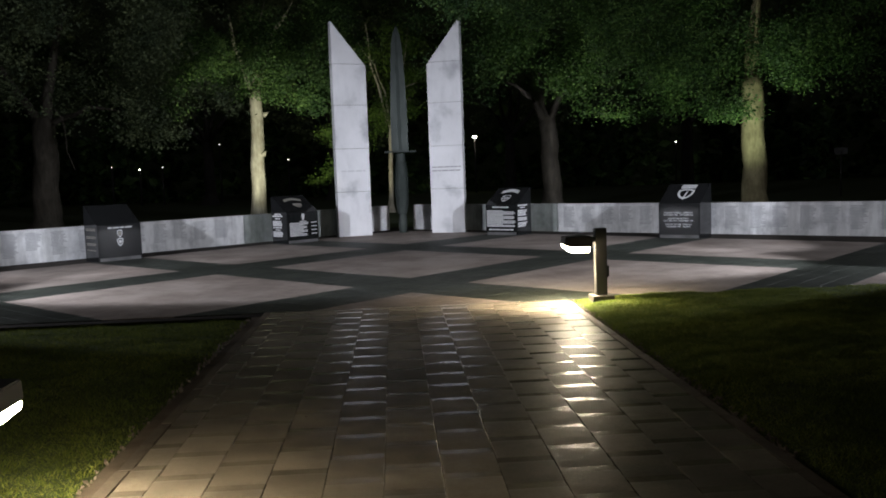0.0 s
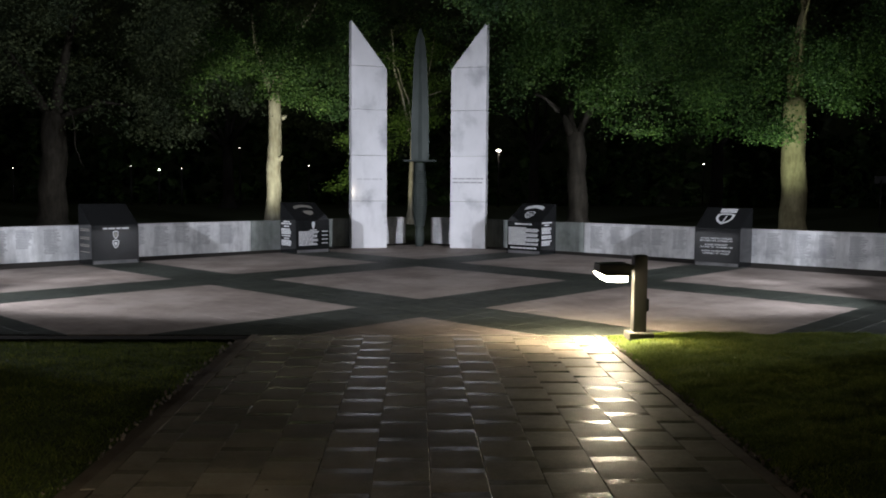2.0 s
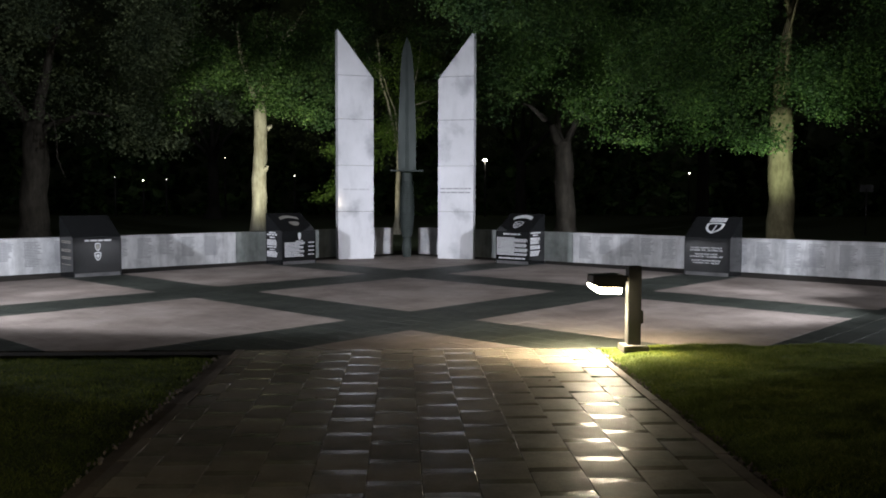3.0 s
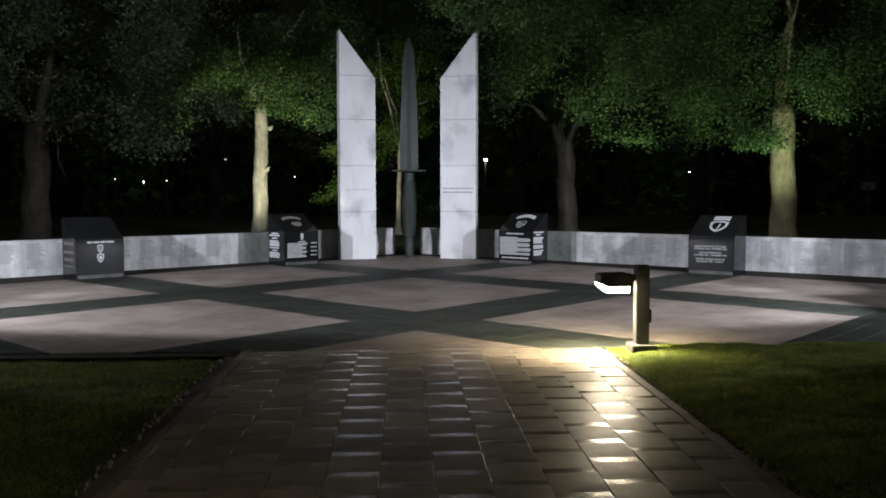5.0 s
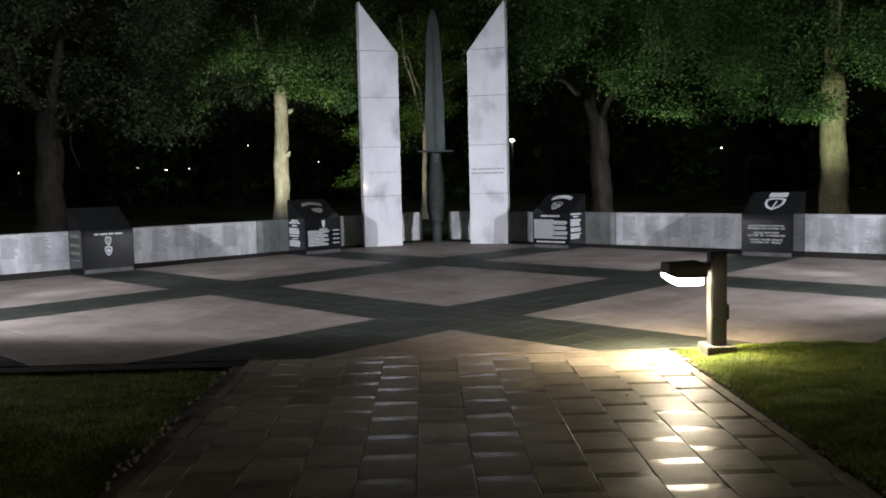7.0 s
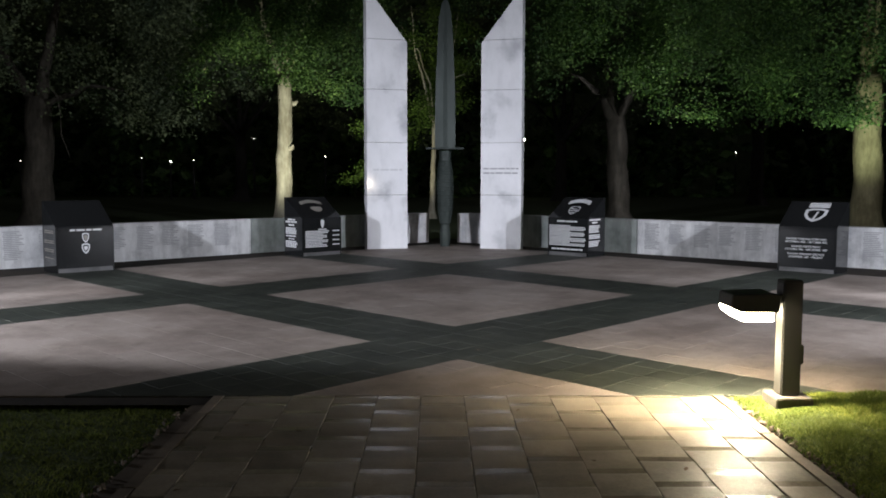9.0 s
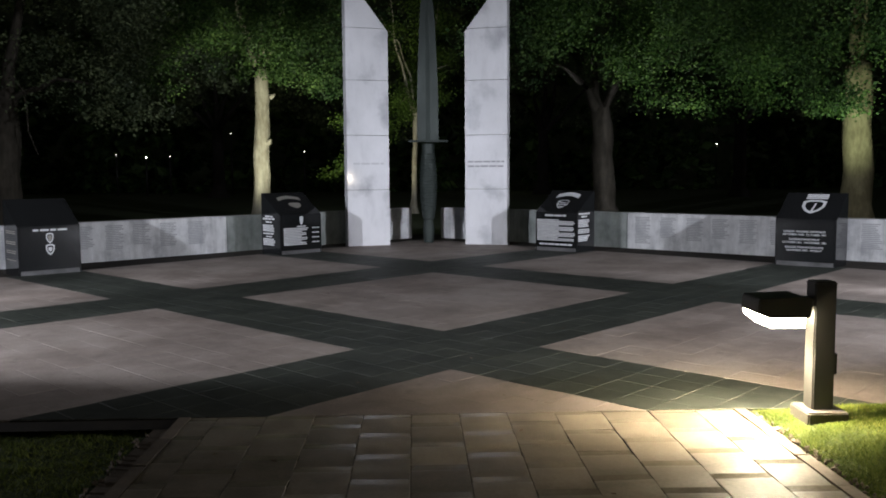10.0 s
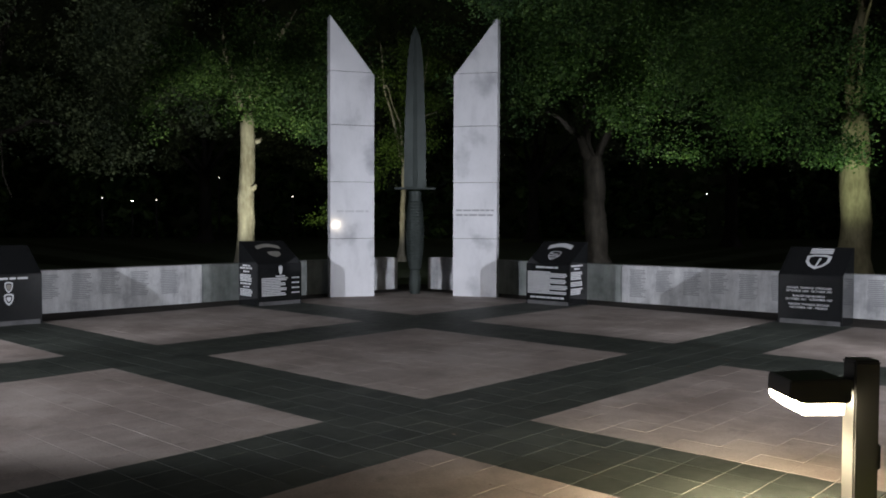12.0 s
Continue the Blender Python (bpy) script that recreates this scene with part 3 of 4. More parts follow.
SLOPE = Matrix.Rotation(-math.atan2(PL_D - 0.04, PL_R - PL_F), 4, "X") @ Matrix.Translation((0, -0.002, 0)) @ Matrix.Diagonal((1, 1, 1.4, 1))


def plinth(corner, side, marks):
    """A black granite desk: upright front, slanting top and side slabs, on a stone base. Local x along the front, y to the back."""
    u = Vector((side * U_E.x, U_E.y, 0)) * side
    c = Vector((*corner, 0))
    origin = c - u * PL_W if side > 0 else c
    m = Matrix.Translation((origin.x, origin.y, 0)) @ Matrix.Rotation(math.atan2(u.y, u.x), 4, "Z")
    p = empty("granite_plinth", m)
    tagged(p, marks[0], "memorial stone", "memorial plinths")
    part("base", box(0.02, PL_W - 0.02, 0.015, PL_D - 0.02, -0.04, 0.07, 0.006), M_PLBASE, p, "pale stone base course")
    # body: the slanting face runs from the front edge up to a ridge
    o = [(0.0, 0.07), (0.0, PL_F), (PL_D - 0.04, PL_R), (PL_D, PL_R), (PL_D, 0.07)]
    bm = bmesh.new()
    a = [bm.verts.new((0.03, y, z)) for y, z in o]
    b = [bm.verts.new((PL_W - 0.03, y, z)) for y, z in o]
    bm.faces.new(a)
    bm.faces.new(b[::-1])
    for i in range(5):
        bm.faces.new((a[i], b[i], b[(i + 1) % 5], a[(i + 1) % 5]))
    bmesh.ops.recalc_face_normals(bm, faces=bm.faces)
    bmesh.ops.bevel(bm, geom=bm.edges[:], offset=0.006, segments=2, affect="EDGES")
    body = part("body", bm, M_BLACK, p)
    for x in (0.0, PL_W - 0.032):
        bm = prism([(y + (0.012 if i < 2 else 0), z if z > 0.1 else -0.04) for i, (y, z) in enumerate(o)], 0.032, 0.004)
        bm.transform(Matrix.Translation((x + 0.032, 0, 0)) @ Matrix.Rotation(math.pi / 2, 4, "Z"))
        part("side_slab", bm, M_BLACK, p)
    marks[1](body, side)
    return p


def on_face(p, rows, material, name, where):
    """Marks on the front ('front'), the slanting top ('top') or a side ('left', 'right') of a plinth."""
    if not rows:
        return
    t = bars(rows, material, p, name, 0.003)
    if where == "front":
        t.matrix_parent_inverse = Matrix.Translation((0, -0.001, 0))
    elif where == "top":
        t.matrix_parent_inverse = Matrix.Translation((0, 0, PL_F)) @ SLOPE
    elif where == "left":
        t.matrix_parent_inverse = Matrix.Translation((-0.001, PL_D, 0)) @ Matrix.Rotation(-math.pi / 2, 4, "Z")
    else:
        t.matrix_parent_inverse = Matrix.Translation((PL_W + 0.001, 0, 0)) @ Matrix.Rotation(math.pi / 2, 4, "Z")
    return t


def outline_mark(p, outer, material, name, where, hole=0.0, depth=0.003):
    """A flat badge from an outline, or a ring of it, on a face of a plinth."""
    bm = bmesh.new()
    cx = sum(q[0] for q in outer) / len(outer)
    cz = sum(q[1] for q in outer) / len(outer)
    a = [bm.verts.new((x, -depth, z)) for x, z in outer]
    if hole:
        b = [bm.verts.new((cx + (x - cx) * hole, -depth, cz + (z - cz) * hole)) for x, z in outer]
        n = len(a)
        for i in range(n):
            bm.faces.new((a[i], a[(i + 1) % n], b[(i + 1) % n], b[i]))
    else:
        bm.faces.new(a)
    t = part(name, bm, material, p)
    t.matrix_parent_inverse = Matrix.Translation((0, -0.001, 0)) if where == "front" else Matrix.Translation((0, 0, PL_F)) @ SLOPE
    return t


def scroll(cx, cz, w, h, bend):
    top = [(cx - w / 2 + w * i / 10, cz + h / 2 + bend * math.sin(math.pi * i / 10)) for i in range(11)]
    low = [(cx + w / 2 - w * i / 10, cz - h / 2 + bend * math.sin(math.pi * i / 10)) for i in range(11)]
    return top + low


def shield(cx, cz, w, h):
    return [(cx - w / 2, cz + h * 0.4), (cx - w * 0.25, cz + h * 0.5), (cx + w * 0.25, cz + h * 0.5), (cx + w / 2, cz + h * 0.4), (cx + w * 0.48, cz), (cx + w * 0.3, cz - h * 0.3), (cx, cz - h * 0.5), (cx - w * 0.3, cz - h * 0.3), (cx - w * 0.48, cz)]


def marks_medal(p, side):
    rng = random.Random(21)
    on_face(p, words(0.22, 0.72, 0.665, 0.028, rng), M_LETTER, "heading", "front")
    outline_mark(p, shield(0.46, 0.55, 0.11, 0.16), M_LETTER, "badge", "front", 0.72)
    outline_mark(p, shield(0.46, 0.55, 0.06, 0.09), M_DIMLETTER, "badge_centre", "front")
    outline_mark(p, shield(0.46, 0.375, 0.13, 0.17), M_LETTER, "badge", "front", 0.7)
    outline_mark(p, shield(0.46, 0.38, 0.06, 0.07), M_LETTER, "badge_centre", "front")
    rows = []
    for z in (0.66, 0.63, 0.5, 0.47, 0.36, 0.33, 0.22):
        rows += words(0.1, 0.56, z, 0.014, rng)
    on_face(p, rows, M_DIMLETTER, "inscription", "left")


def marks_knife(p, side):
    rng = random.Random(22)
    outline_mark(p, scroll(0.46, 0.36, 0.5, 0.075, 0.05), M_DIMLETTER, "scroll", "top")
    outline_mark(p, shield(0.5, 0.21, 0.26, 0.13), M_DIMLETTER, "badge", "top")
    outline_mark(p, shield(0.46, 0.62, 0.08, 0.17), M_LETTER, "badge", "front")
    rows = words(0.36, 0.56, 0.505, 0.022, rng, 0.1)
    for k in range(11):
        z = 0.47 - k * 0.03
        rows += words(0.07, 0.62 - (0.14 if k % 3 == 2 else 0) - rng.uniform(0, 0.06), z, 0.019, rng, -0.2)
        if k % 3 == 0:
            rows += words(0.7, 0.86, z, 0.02, rng, 0.0)
    on_face(p, rows, M_LETTER, "inscription", "front")
    rows = words(0.14, 0.4, 0.69, 0.03, rng) + words(0.05, 0.47, 0.645, 0.032, rng) + words(0.16, 0.36, 0.585, 0.03, rng) + words(0.06, 0.46, 0.37, 0.026, rng) + words(0.16, 0.36, 0.315, 0.024, rng)
    for k in range(5):
        rows += words(0.05, 0.47 - rng.uniform(0, 0.06), 0.53 - k * 0.027, 0.018, rng, -0.2)
        rows += words(0.05, 0.47 - rng.uniform(0, 0.06), 0.27 - k * 0.027, 0.018, rng, -0.2)
    on_face(p, rows, M_LETTER, "inscription", "left")


def marks_scroll(p, side):
    rng = random.Random(23)
    outline_mark(p, scroll(0.47, 0.38, 0.5, 0.09, 0.055), M_LETTER, "scroll", "top")
    outline_mark(p, shield(0.46, 0.19, 0.24, 0.2), M_LETTER, "badge", "top", 0.84)
    on_face(p, [(0.36, 0.58, 0.18, 0.195), (0.4, 0.52, 0.22, 0.235), (0.42, 0.5, 0.13, 0.145), (0.34, 0.4, 0.24, 0.255)], M_LETTER, "badge_lines", "top")
    on_face(p, words(0.22, 0.68, 0.665, 0.032, rng, 0.0), M_LETTER, "heading", "front")
    rows = []
    for k in range(15):
        rows += words(0.04, (0.88 if k % 4 else 0.55) - rng.uniform(0, 0.05), 0.585 - k * 0.0275, 0.019, rng, -0.25)
    rows += words(0.1, 0.82, 0.115, 0.03, rng, 0.0)
    on_face(p, rows, M_LETTER, "inscription", "front")
    rows = words(0.06, 0.47, 0.7, 0.03, rng, 0.0) + words(0.16, 0.36, 0.645, 0.028, rng)
    for k in range(14):
        if k not in (5, 9):
            rows += words(0.05, 0.48 - rng.uniform(0, 0.1), 0.585 - k * 0.03, 0.02, rng, -0.25)
    on_face(p, rows, M_LETTER, "inscription", "right")


def writing(p, text, x, z, size):
    """Cut letters on the front of a plinth, centred on x."""
    cu = bpy.data.curves.new("inscription", "FONT")
    cu.body, cu.size, cu.align_x, cu.extrude = text, size, "CENTER", 0.0015
    probe = new("probe", cu)
    me = bpy.data.meshes.new_from_object(probe.evaluated_get(bpy.context.evaluated_depsgraph_get()))
    bpy.data.objects.remove(probe)
    me.materials.clear()
    me.materials.append(M_LETTER)
    me.transform(Matrix.Translation((x, -0.002, z)) @ Matrix.Rotation(math.pi / 2, 4, "X"))
    ob = new("inscription", me)
    ob.parent = p
    return ob


def marks_shield(p, side):
    on_face(p, [(0.33, 0.66, 0.4 + 0.035 * k, 0.425 + 0.035 * k) for k in range(3)], M_LETTER, "tab", "top")
    outline_mark(p, shield(0.49, 0.24, 0.36, 0.27), M_LETTER, "badge", "top", 0.72)
    outline_mark(p, [(0.475, 0.15), (0.505, 0.15), (0.53, 0.31), (0.5, 0.31)], M_LETTER, "badge_centre", "top")
    for k, line in enumerate(["RANGER TRAINING COMMAND", "SEPTEMBER 1950 - OCTOBER 1951", "RANGER DEPARTMENT", "OCTOBER 1951 - NOVEMBER 1987", "RANGER TRAINING BRIGADE", "NOVEMBER 1987 - PRESENT"]):
        writing(p, line, 0.45, 0.53 - k * 0.048 - (k // 2) * 0.028, 0.044)


plinth((6.2, 16.78), 1, ("black polished granite plinth with white shield badge", marks_shield))
plinth((2.76, 19.74), 1, ("black polished granite plinth covered in white lettering", marks_scroll))
plinth((-6.2, 16.82), -1, ("black polished granite plinth with white medal badge", marks_medal))
plinth((-2.76, 19.78), -1, ("black polished granite plinth with faded scroll and lettering", marks_knife))


# ---- bollard lights ----
def bollard(x, y, side, power=1.0, tilt=0.3, cone=166, ahead=0.2):
    """A low post light whose head reaches out over the path."""
    m = Matrix.Translation((x, y, 0)) @ (Matrix.Identity(4) if side > 0 else Matrix.Rotation(math.pi, 4, "Z"))
    b = empty("bollard_light", m)
    tagged(b, "black square post path light with glowing head", "path light", "path lights")
    part("footing", box(-0.115, 0.13, -0.125, 0.125, -0.06, 0.095, 0.008), M_CONCRETE, b, "square concrete footing")
    post = part("post", box(-0.065, 0.065, -0.06, 0.06, 0.095, 0.85, 0.008), M_METAL, b)
    part("post_cap", box(-0.069, 0.069, -0.064, 0.064, 0.835, 0.862, 0.01), M_METAL, post)
    part("arm", box(-0.13, -0.06, -0.045, 0.045, 0.71, 0.765, 0.006), M_METAL, b)
    housing = part("housing", prism([(-0.43, 0.69), (-0.425, 0.775), (-0.15, 0.785), (-0.115, 0.765), (-0.115, 0.675), (-0.13, 0.66), (-0.36, 0.66)], 0.26, 0.006), M_METAL, b)
    housing.matrix_parent_inverse = Matrix.Translation((0, -0.13, 0))
    part("lens", prism([(-0.427, 0.688), (-0.42, 0.655), (-0.35, 0.602), (-0.15, 0.602), (-0.145, 0.66), (-0.36, 0.658)], 0.24, 0.004), M_LENS, housing, "glowing frosted lens").matrix_parent_inverse = Matrix.Translation((0, 0.01, 0))
    part("outlet_box", box(0.064, 0.095, -0.03, 0.03, 0.3, 0.43, 0.006), M_METAL, post)
    d = -1 if side > 0 else 1
    lamp("path_lamp", "SPOT", (x + d * 0.27, y, 0.575), (x + d * tilt, y + ahead, 0), BOLLARD * power, (1.0, 0.84, 0.58), 0.1, cone, 0.55)
    return b


bollard(2.14, 8.87, 1)
bollard(-2.15, 2.62, -1, 0.85, 0.3, 160, 0.0)

# far lamps among the trees
for fx, fy, fz, fr, fm in [(6.5, 68, 4.4, 0.16, M_FARLAMP), (-21.6, 66, 2.95, 0.03, M_FARDIM), (-19.5, 66, 2.72, 0.05, M_FARLAMP), (-17.8, 66, 2.82, 0.035, M_FARDIM), (-13.4, 66, 4.42, 0.03, M_FARDIM), (-30.4, 66, 2.75, 0.04, M_FARDIM), (-8.2, 66, 3.1, 0.045, M_FARDIM), (29.7, 88, 4.1, 0.06, M_FARLAMP)]:
    s = empty("far_street_lamp", Matrix.Translation((fx, fy, -0.05)))
    tagged(s, "distant glowing street lamp on a dark pole", "street lamp", "far street lamps")
    part("pole", lathe([(0.09, 0), (0.06, fz)], 8), M_METAL, s)
    part("lamp_head", lathe([(fr * 0.6, fz), (fr, fz + fr * 0.4), (fr * 0.8, fz + fr)], 10), fm, s)
sign = empty("far_sign", Matrix.Translation((19.6, 36.0, -0.05)))
tagged(sign, "small pale sign on a thin dark post", "sign")
part("sign_post", lathe([(0.035, 0), (0.035, 2.0)], 8), M_METAL, sign)
part("sign_board", box(-0.3, 0.3, -0.02, 0.02, 1.85, 2.15, 0.01), M_PLBASE, sign)


# ---- lawn ----
LAWN_EDGE = PATH_HALF + 0.12


def swell(x, y):
    """The height of the eastern lawn, which swells up a little from the path and the court."""
    k = np.clip((x - LAWN_EDGE) / 0.35, 0, 1) * np.clip((PLAZA_NEAR - 0.02 - y) / 0.12, 0, 1)
    return -0.02 + 0.055 * k * (2 - k) + 0.008 * np.sin(x * 5.1 + 0.7 * np.sin(y * 3.3)) * np.sin(y * 4.3)


gx = np.concatenate([np.linspace(LAWN_EDGE, LAWN_EDGE + 0.4, 6), np.linspace(LAWN_EDGE + 0.5, 9.0, 36), [14.0, 22.0]])
gy = np.concatenate([[-9.0, -4.0], np.linspace(0.0, PLAZA_NEAR - 0.2, 44), np.linspace(PLAZA_NEAR - 0.15, PLAZA_NEAR - 0.02, 5)])
GX, GY = np.meshgrid(gx, gy)
nx = len(gx)
lawn = mesh_part("lawn", np.stack([GX, GY, swell(GX, GY)], 2).reshape(-1, 3).tolist(), [(r * nx + c, r * nx + c + 1, r * nx + nx + c + 1, r * nx + nx + c) for r in range(len(gy) - 1) for c in range(nx - 1)], M_TURF, None, True)
tagged(lawn, "mown lawn swelling up beside the path", "lawn", kind="structure")


def grass(name, x0, x1, y0, y1, count, seed, raised=True):
    rng = np.random.default_rng(seed)
    x, y = rng.uniform(x0, x1, count), rng.uniform(y0, y1, count)
    tuft = 0.75 + 0.35 * np.sin(x * 9.0 + 1.7 * np.sin(y * 7.0)) * np.sin(y * 11.0 + 1.3 * np.sin(x * 5.0))
    a, h = rng.uniform(0, 6.283, count), rng.uniform(0.016, 0.04, count) * tuft
    w, l = rng.uniform(0.002, 0.0045, count), rng.normal(size=(count, 2)) * 0.02
    z = swell(x, y) - 0.003 if raised else np.full(count, -0.05)
    v = np.stack([np.stack([x - np.cos(a) * w, y - np.sin(a) * w, z], 1), np.stack([x + np.cos(a) * w, y + np.sin(a) * w, z], 1), np.stack([x + l[:, 0], y + l[:, 1], z + h], 1)], 1).reshape(-1, 3)
    f = np.arange(count * 3).reshape(-1, 3)
    me = bpy.data.meshes.new(name)
    me.from_pydata(v.tolist(), [], f.tolist())
    me.materials.append(M_GRASS)
    return tagged(new(name, me), "short mown green lawn grass", "grass", kind="stuff")


grass("lawn_grass", LAWN_EDGE, 4.6, 5.0, PLAZA_NEAR - 0.03, 240000, 1)
grass("lawn_grass", 4.6, 7.5, 5.0, PLAZA_NEAR - 0.03, 60000, 2)
grass("lawn_grass", LAWN_EDGE, 5.5, 2.2, 5.0, 90000, 4)
grass("lawn_grass", -5.2, -1.9, 1.4, PLAZA_NEAR - 0.06, 110000, 3, False)

# ---- paving ----
subbase = mesh_part("path_bed", [(-PATH_HALF - 0.1, -9, -0.014), (PATH_HALF + 0.1, -9, -0.014), (PATH_HALF + 0.1, PLAZA_NEAR, -0.014), (-PATH_HALF - 0.1, PLAZA_NEAR, -0.014)], [(0, 1, 2, 3)], M_PJOINT)
tagged(subbase, "sand bed under the path pavers", "path", kind="structure")


def slab_mesh(poly, thick=0.02, edge=0.004):
    """A flat slab with chamfered edges from a convex outline round its own middle."""
    cx = sum(p[0] for p in poly) / len(poly)
    cy = sum(p[1] for p in poly) / len(poly)
    n = len(poly)
    r = max(max(abs(p[0] - cx), abs(p[1] - cy)) for p in poly)
    rings = [(0.0, -thick), (0.0, -edge), (edge, 0.0)]
    v, f = [], []
    for inset, z in rings:
        k = 1 - inset / max(r, 0.02)
        v += [(cx + (p[0] - cx) * k, cy + (p[1] - cy) * k, z) for p in poly]
    for q in range(len(rings) - 1):
        for i in range(n):
            f.append((q * n + i, q * n + (i + 1) % n, (q + 1) * n + (i + 1) % n, (q + 1) * n + i))
    f.append(tuple((len(rings) - 1) * n + i for i in range(n)))
    return v, f


def clip(poly, nx, ny, d):
    """The part of a convex outline where nx*x + ny*y >= d."""
    out = []
    for i, p in enumerate(poly):
        q = poly[(i + 1) % len(poly)]
        a, b = nx * p[0] + ny * p[1] - d, nx * q[0] + ny * q[1] - d
        if a >= 0:
            out.append(p)
        if (a >= 0) != (b >= 0):
            t = a / (a - b)
            out.append((p[0] + (q[0] - p[0]) * t, p[1] + (q[1] - p[1]) * t))
    return out


def crowned(w, l):
    """A paver worn down along its length, with chamfered side edges; the top is a sheet of its own."""
    ys = (-1.0, -0.9, -0.76, -0.58, -0.45, -0.1, 0.3, 0.5, 0.68, 1.0)
    slopes = (0.07, 0.07, 0.06, 0.03, 0.008, 0.006, 0.004, -0.012, -0.025)
    zs = [0.0]
    for a, b, k in zip(ys, ys[1:], slopes):
        zs.append(zs[-1] + (b - a) * l / 2 * k)
    zs = [z - max(zs) for z in zs]
    v, f, n = [], [], len(ys)
    for strip in (((-0.975, 0.0), (0.975, 0.0)), ((-1.0, -0.03), (-1.0, -0.0025), (-0.975, 0.0)), ((0.975, 0.0), (1.0, -0.0025), (1.0, -0.03))):
        o, m = len(v), len(strip)
        v += [(k * w / 2, q * l / 2, dz + z) for q, z in zip(ys, zs) for k, dz in strip]
        f += [(o + a * m + b, o + a * m + b + 1, o + a * m + m + b + 1, o + a * m + m + b) for a in range(n - 1) for b in range(m - 1)]
    for q in (-1, 1):
        o = len(v)
        v += [(-w / 2 * 0.975, q * l / 2, zs[0 if q < 0 else -1]), (w / 2 * 0.975, q * l / 2, zs[0 if q < 0 else -1]), (w / 2, q * l / 2, -0.03), (-w / 2, q * l / 2, -0.03)]
        f.append((o, o + 3, o + 2, o + 1) if q < 0 else (o, o + 1, o + 2, o + 3))
    return v, f


class Joined:
    def __init__(self):
        self.v, self.f = [], []

    def add(self, v, f, m=None):
        o = len(self.v)
        self.v += [tuple(m @ Vector(c)) for c in v] if m else v
        self.f += [tuple(i + o for i in g) for g in f]


# path: columns of pavers in running bond, each a little out of level
path = empty("path")
tagged(path, "walk of worn brown stone pavers in running bond", "path", kind="structure")
rng = random.Random(3)
COL, ROW = 0.3, 0.377
shared = {}
far_pavers = Joined()
for i in range(12):
    x0 = max(-1.8 + i * COL, -PATH_HALF + 0.075)
    x1 = min(-1.8 + (i + 1) * COL, PATH_HALF)
    if x1 - x0 < 0.05:
        continue
    y1 = PLAZA_NEAR
    first = True
    while y1 > -8.5:
        L = ROW * (0.5 if first and i % 2 else 1.0)
        first = False
        w, l = x1 - x0 - 0.003, L - 0.004
        key = (round(w, 3), round(l, 3))
        m = Matrix.Translation(((x0 + x1) / 2, y1 - L / 2, rng.uniform(-0.0015, 0.0015))) @ Euler((rng.gauss(0, 0.009), rng.gauss(0, 0.006), 0)).to_matrix().to_4x4()
        if key not in shared:
            v, f = crowned(w, l)
            me = bpy.data.meshes.new("paver")
            me.from_pydata(v, [], f)
            me.materials.append(M_PAVER)
            me.polygons.foreach_set("use_smooth", [p < 9 for p in range(len(f))])
            shared[key] = (me, v, f)
        me, v, f = shared[key]
        if y1 > 0.9:
            ob = new("paver", me)
            ob.matrix_world = m
            ob.parent = path
        else:
            far_pavers.add(v, f, m)
        y1 -= L
mesh_part("more_pavers", far_pavers.v, far_pavers.f, M_PAVER_J, path)["kind"] = "stuff"
v, f = slab_mesh([(-0.037, -0.22), (0.037, -0.22), (0.037, 0.22), (-0.037, 0.22)], 0.05)
edge_me = bpy.data.meshes.new("edging_stone")
edge_me.from_pydata(v, [], f)
edge_me.materials.append(M_KERB)
for sx in (-PATH_HALF + 0.037, PATH_HALF + 0.04):
    y = PLAZA_NEAR - 0.22
    while y > -3:
        ob = new("edging_stone", edge_me)
        ob.matrix_world = Matrix.Translation((sx + rng.uniform(-0.006, 0.006), y, rng.uniform(-0.002, 0.004))) @ Euler((0, 0, rng.gauss(0, 0.01))).to_matrix().to_4x4()
        ob.parent = path
        y -= 0.446

# court: a diagonal grid of dark bands, four slabs wide, round fields of rose slabs, twelve by twelve
court = empty("court")
tagged(court, "paved court of rose slabs crossed by dark bands", "pavement", kind="structure")
mortar = mesh_part("mortar_bed", [(-13.5, PLAZA_NEAR, -0.003), (13.5, PLAZA_NEAR, -0.003), (13.5, 9.7, -0.003), (0, 23.2, -0.003), (-13.5, 9.7, -0.003)], [(0, 1, 2, 3, 4)], M_JOINT, court)
FAR_EDGE = 23.22  # the court ends where |x| + y reaches this
whole = {}
joined = {"dark": Joined(), "rose": Joined()}
counts = {"dark": 0, "rose": 0}
R2 = math.sqrt(0.5)
jobs = []
for i in range(-66, 80):
    for j in range(-66, 80):
        p, q = -0.5657 + (i + 0.5) * TILE, -0.5657 + (j + 0.5) * TILE
        cx, cy = (p - q) * R2, (p + q) * R2 + GRID
        if abs(cx) < 13 and PLAZA_NEAR - 0.3 < cy < 23.5:
            jobs.append((cy + abs(cx) * 0.5, cx, cy, "dark" if i % 16 < 4 or j % 16 < 4 else "rose"))
jobs.sort()
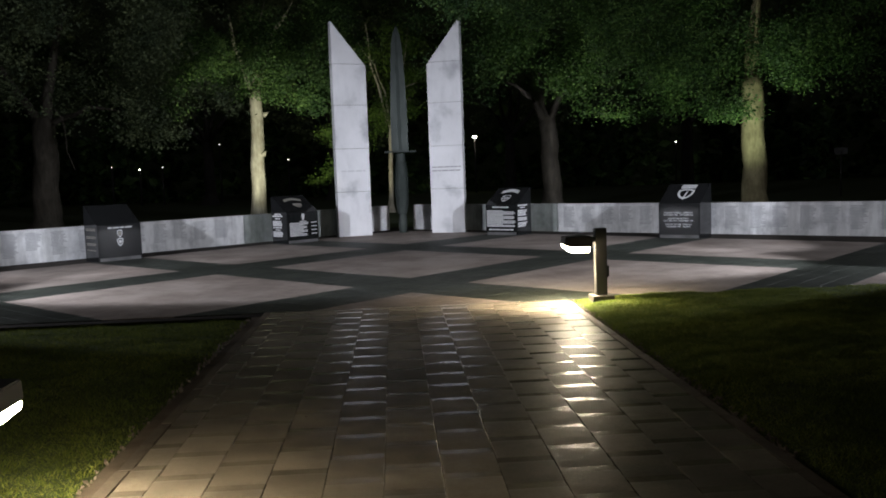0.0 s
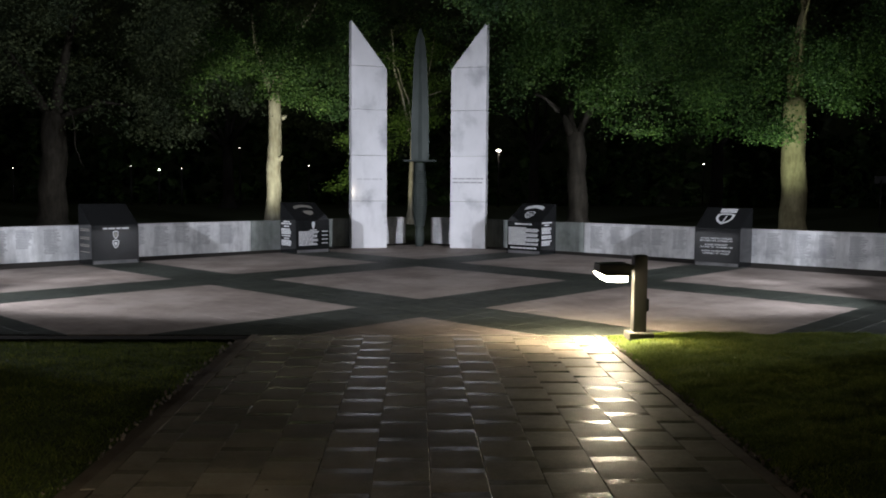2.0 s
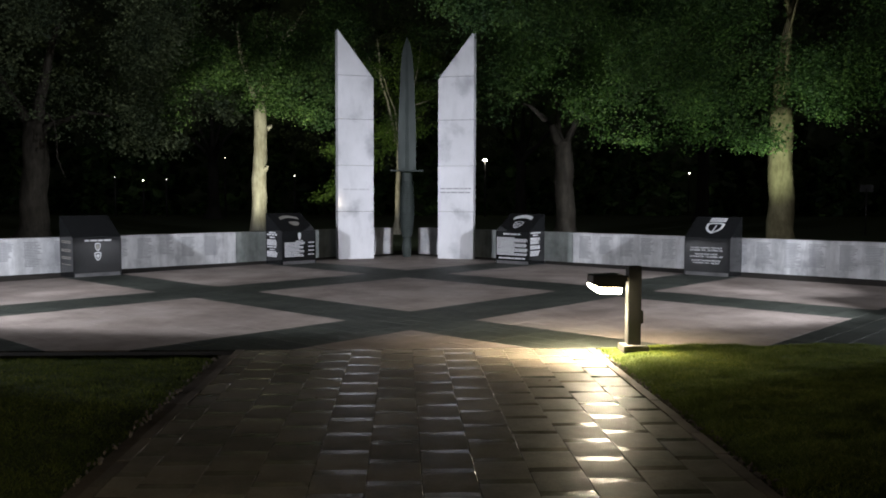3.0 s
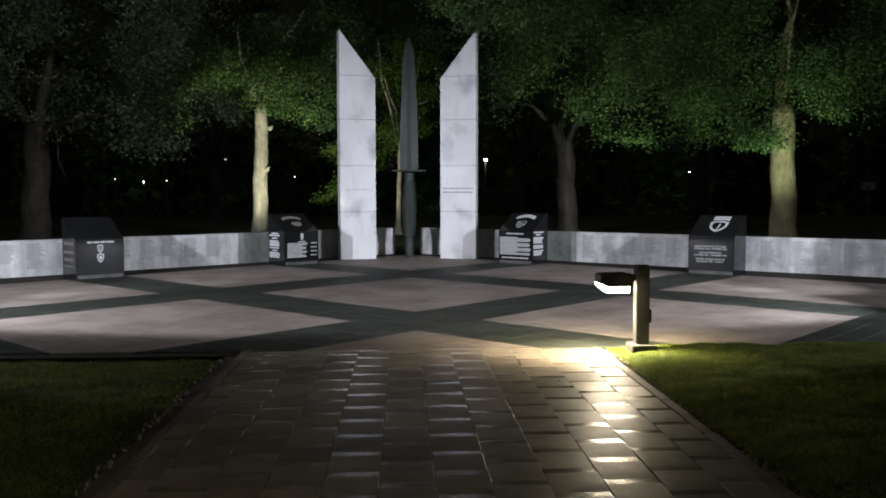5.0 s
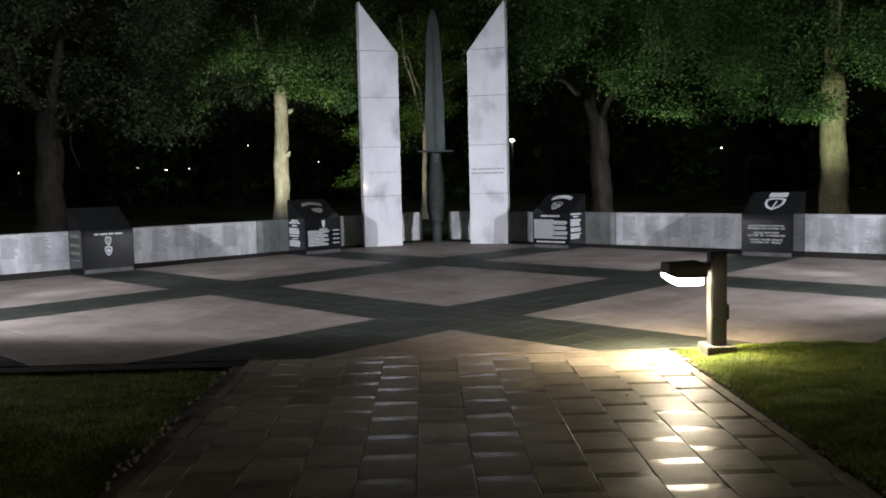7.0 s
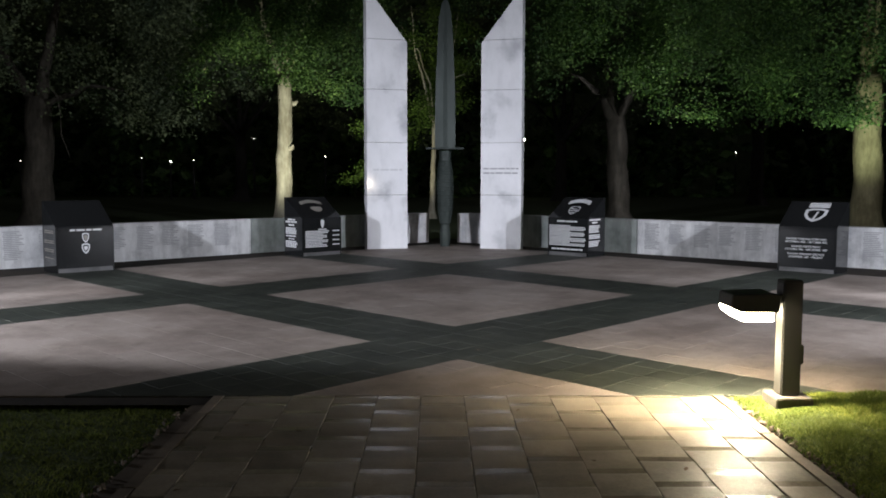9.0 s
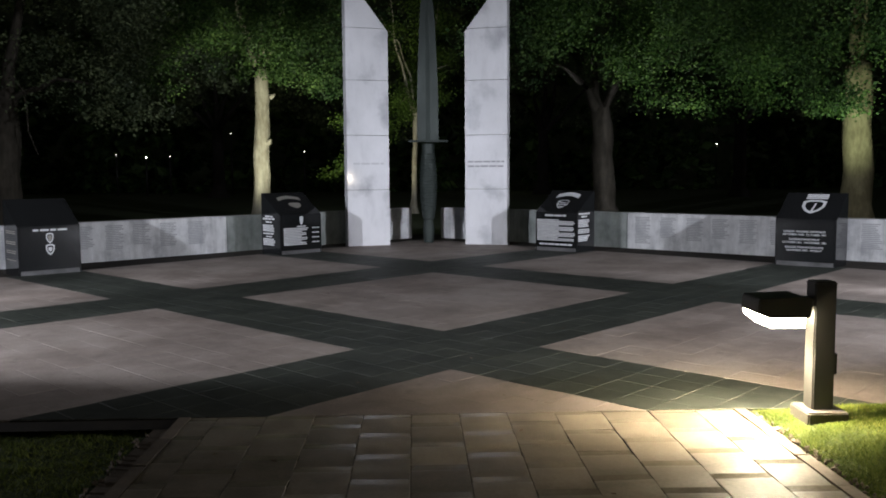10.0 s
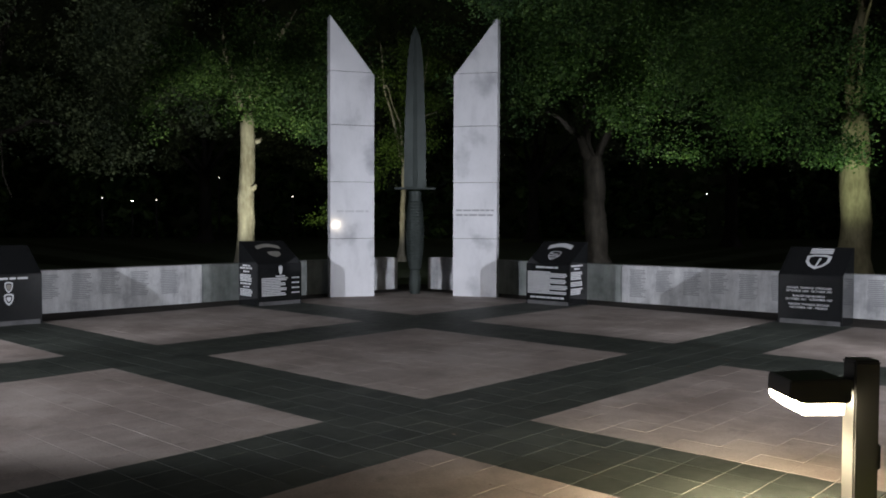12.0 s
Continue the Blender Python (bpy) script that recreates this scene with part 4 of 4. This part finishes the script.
for _, cx, cy, kind in jobs:
    h = TILE * R2 - (0.0042 if kind == "dark" else 0.0008)
    poly = [(cx, cy - h), (cx + h, cy), (cx, cy + h), (cx - h, cy)]
    full = poly
    poly = clip(poly, 0, 1, PLAZA_NEAR + 0.003)
    for sgn in (1, -1):
        poly = clip(poly, -sgn, -1, -FAR_EDGE) if len(poly) > 2 else []
    if len(poly) < 3:
        continue
    mat = M_DARK if kind == "dark" else M_PINK
    lift = rng.uniform(-0.001, 0.001)
    tilt = Euler((rng.gauss(0, 0.003), rng.gauss(0, 0.003), 0)).to_matrix().to_4x4()
    if poly == full and counts[kind] < 300:
        if kind not in whole:
            v, f = slab_mesh([(0, -h), (h, 0), (0, h), (-h, 0)], 0.02, 0.0015)
            me = bpy.data.meshes.new(kind + "_slab")
            me.from_pydata(v, [], f)
            me.materials.append(mat)
            whole[kind] = me
        ob = new(kind + "_slab", whole[kind])
        ob.matrix_world = Matrix.Translation((cx, cy, lift)) @ tilt
        ob.parent = court
        counts[kind] += 1
    else:
        v, f = slab_mesh([(x - cx, y - cy) for x, y in poly], 0.02, 0.0015)
        joined[kind].add(v, f, Matrix.Translation((cx, cy, lift)) @ tilt)
for kind, mat in (("dark", M_DARK_J), ("rose", M_PINK_J)):
    mesh_part("more_" + kind + "_slabs", joined[kind].v, joined[kind].f, mat, court)["kind"] = "stuff"

# a few dry leaves blown over the paving
leaf_v = [(0, -0.03, 0), (0.016, -0.008, 0.006), (0.012, 0.018, 0.004), (0, 0.034, 0.008), (-0.013, 0.016, 0.003), (-0.015, -0.01, 0.008)]
leaf_me = bpy.data.meshes.new("dry_leaf")
leaf_me.from_pydata(leaf_v, [], [(0, 1, 2), (0, 2, 3), (0, 3, 4), (0, 4, 5)])
leaf_me.materials.append(M_DRYLEAF)
for k in range(46):
    ob = tagged(new("dry_leaf", leaf_me), "small curled dry brown leaf on the paving", "leaf", "fallen leaves")
    if k < 16:
        px, py = rng.uniform(-1.5, 1.7), rng.uniform(3.5, 9.1)
    else:
        px, py = rng.uniform(-4, 4), rng.uniform(9.4, 16)
    ob.matrix_world = pose(px, py, 0.003, 0, 0, rng.uniform(0, 360)) @ Matrix.Diagonal((*(rng.uniform(0.4, 0.9),) * 3, 1))

for k in range(9):
    ob = tagged(new("dry_leaf", leaf_me), "reddish dry leaf caught at the edge of the lawn", "leaf", "fallen leaves")
    ob.matrix_world = pose(rng.uniform(2.6, 3.3), rng.uniform(9.1, 9.24), 0.012, rng.uniform(-20, 20), 0, rng.uniform(0, 360)) @ Matrix.Diagonal((1.3, 1.3, 1.3, 1))

# crumbs of stone and litter along the lawn side of the path
crumbs = Joined()
for k in range(420):
    side = 1 if k < 300 else -1
    px, py, r = side * (PATH_HALF + 0.085 + abs(rng.gauss(0, 0.035))), rng.uniform(3.5, 9.1), rng.uniform(0.006, 0.018)
    m = Matrix.Translation((px, py, -0.004)) @ Euler((rng.uniform(0, 3), rng.uniform(0, 3), rng.uniform(0, 3))).to_matrix().to_4x4() @ Matrix.Diagonal((r * 1.4, r, r * 0.8, 1))
    crumbs.add([(1, 0, 0), (-1, 0, 0), (0, 1, 0), (0, -1, 0), (0, 0, 1), (0, 0, -1)], [(0, 2, 4), (2, 1, 4), (1, 3, 4), (3, 0, 4), (2, 0, 5), (1, 2, 5), (3, 1, 5), (0, 3, 5)], m)
tagged(mesh_part("path_litter", crumbs.v, crumbs.f, M_KERB), "crumbled stone and litter along the path edge", "litter", kind="stuff")
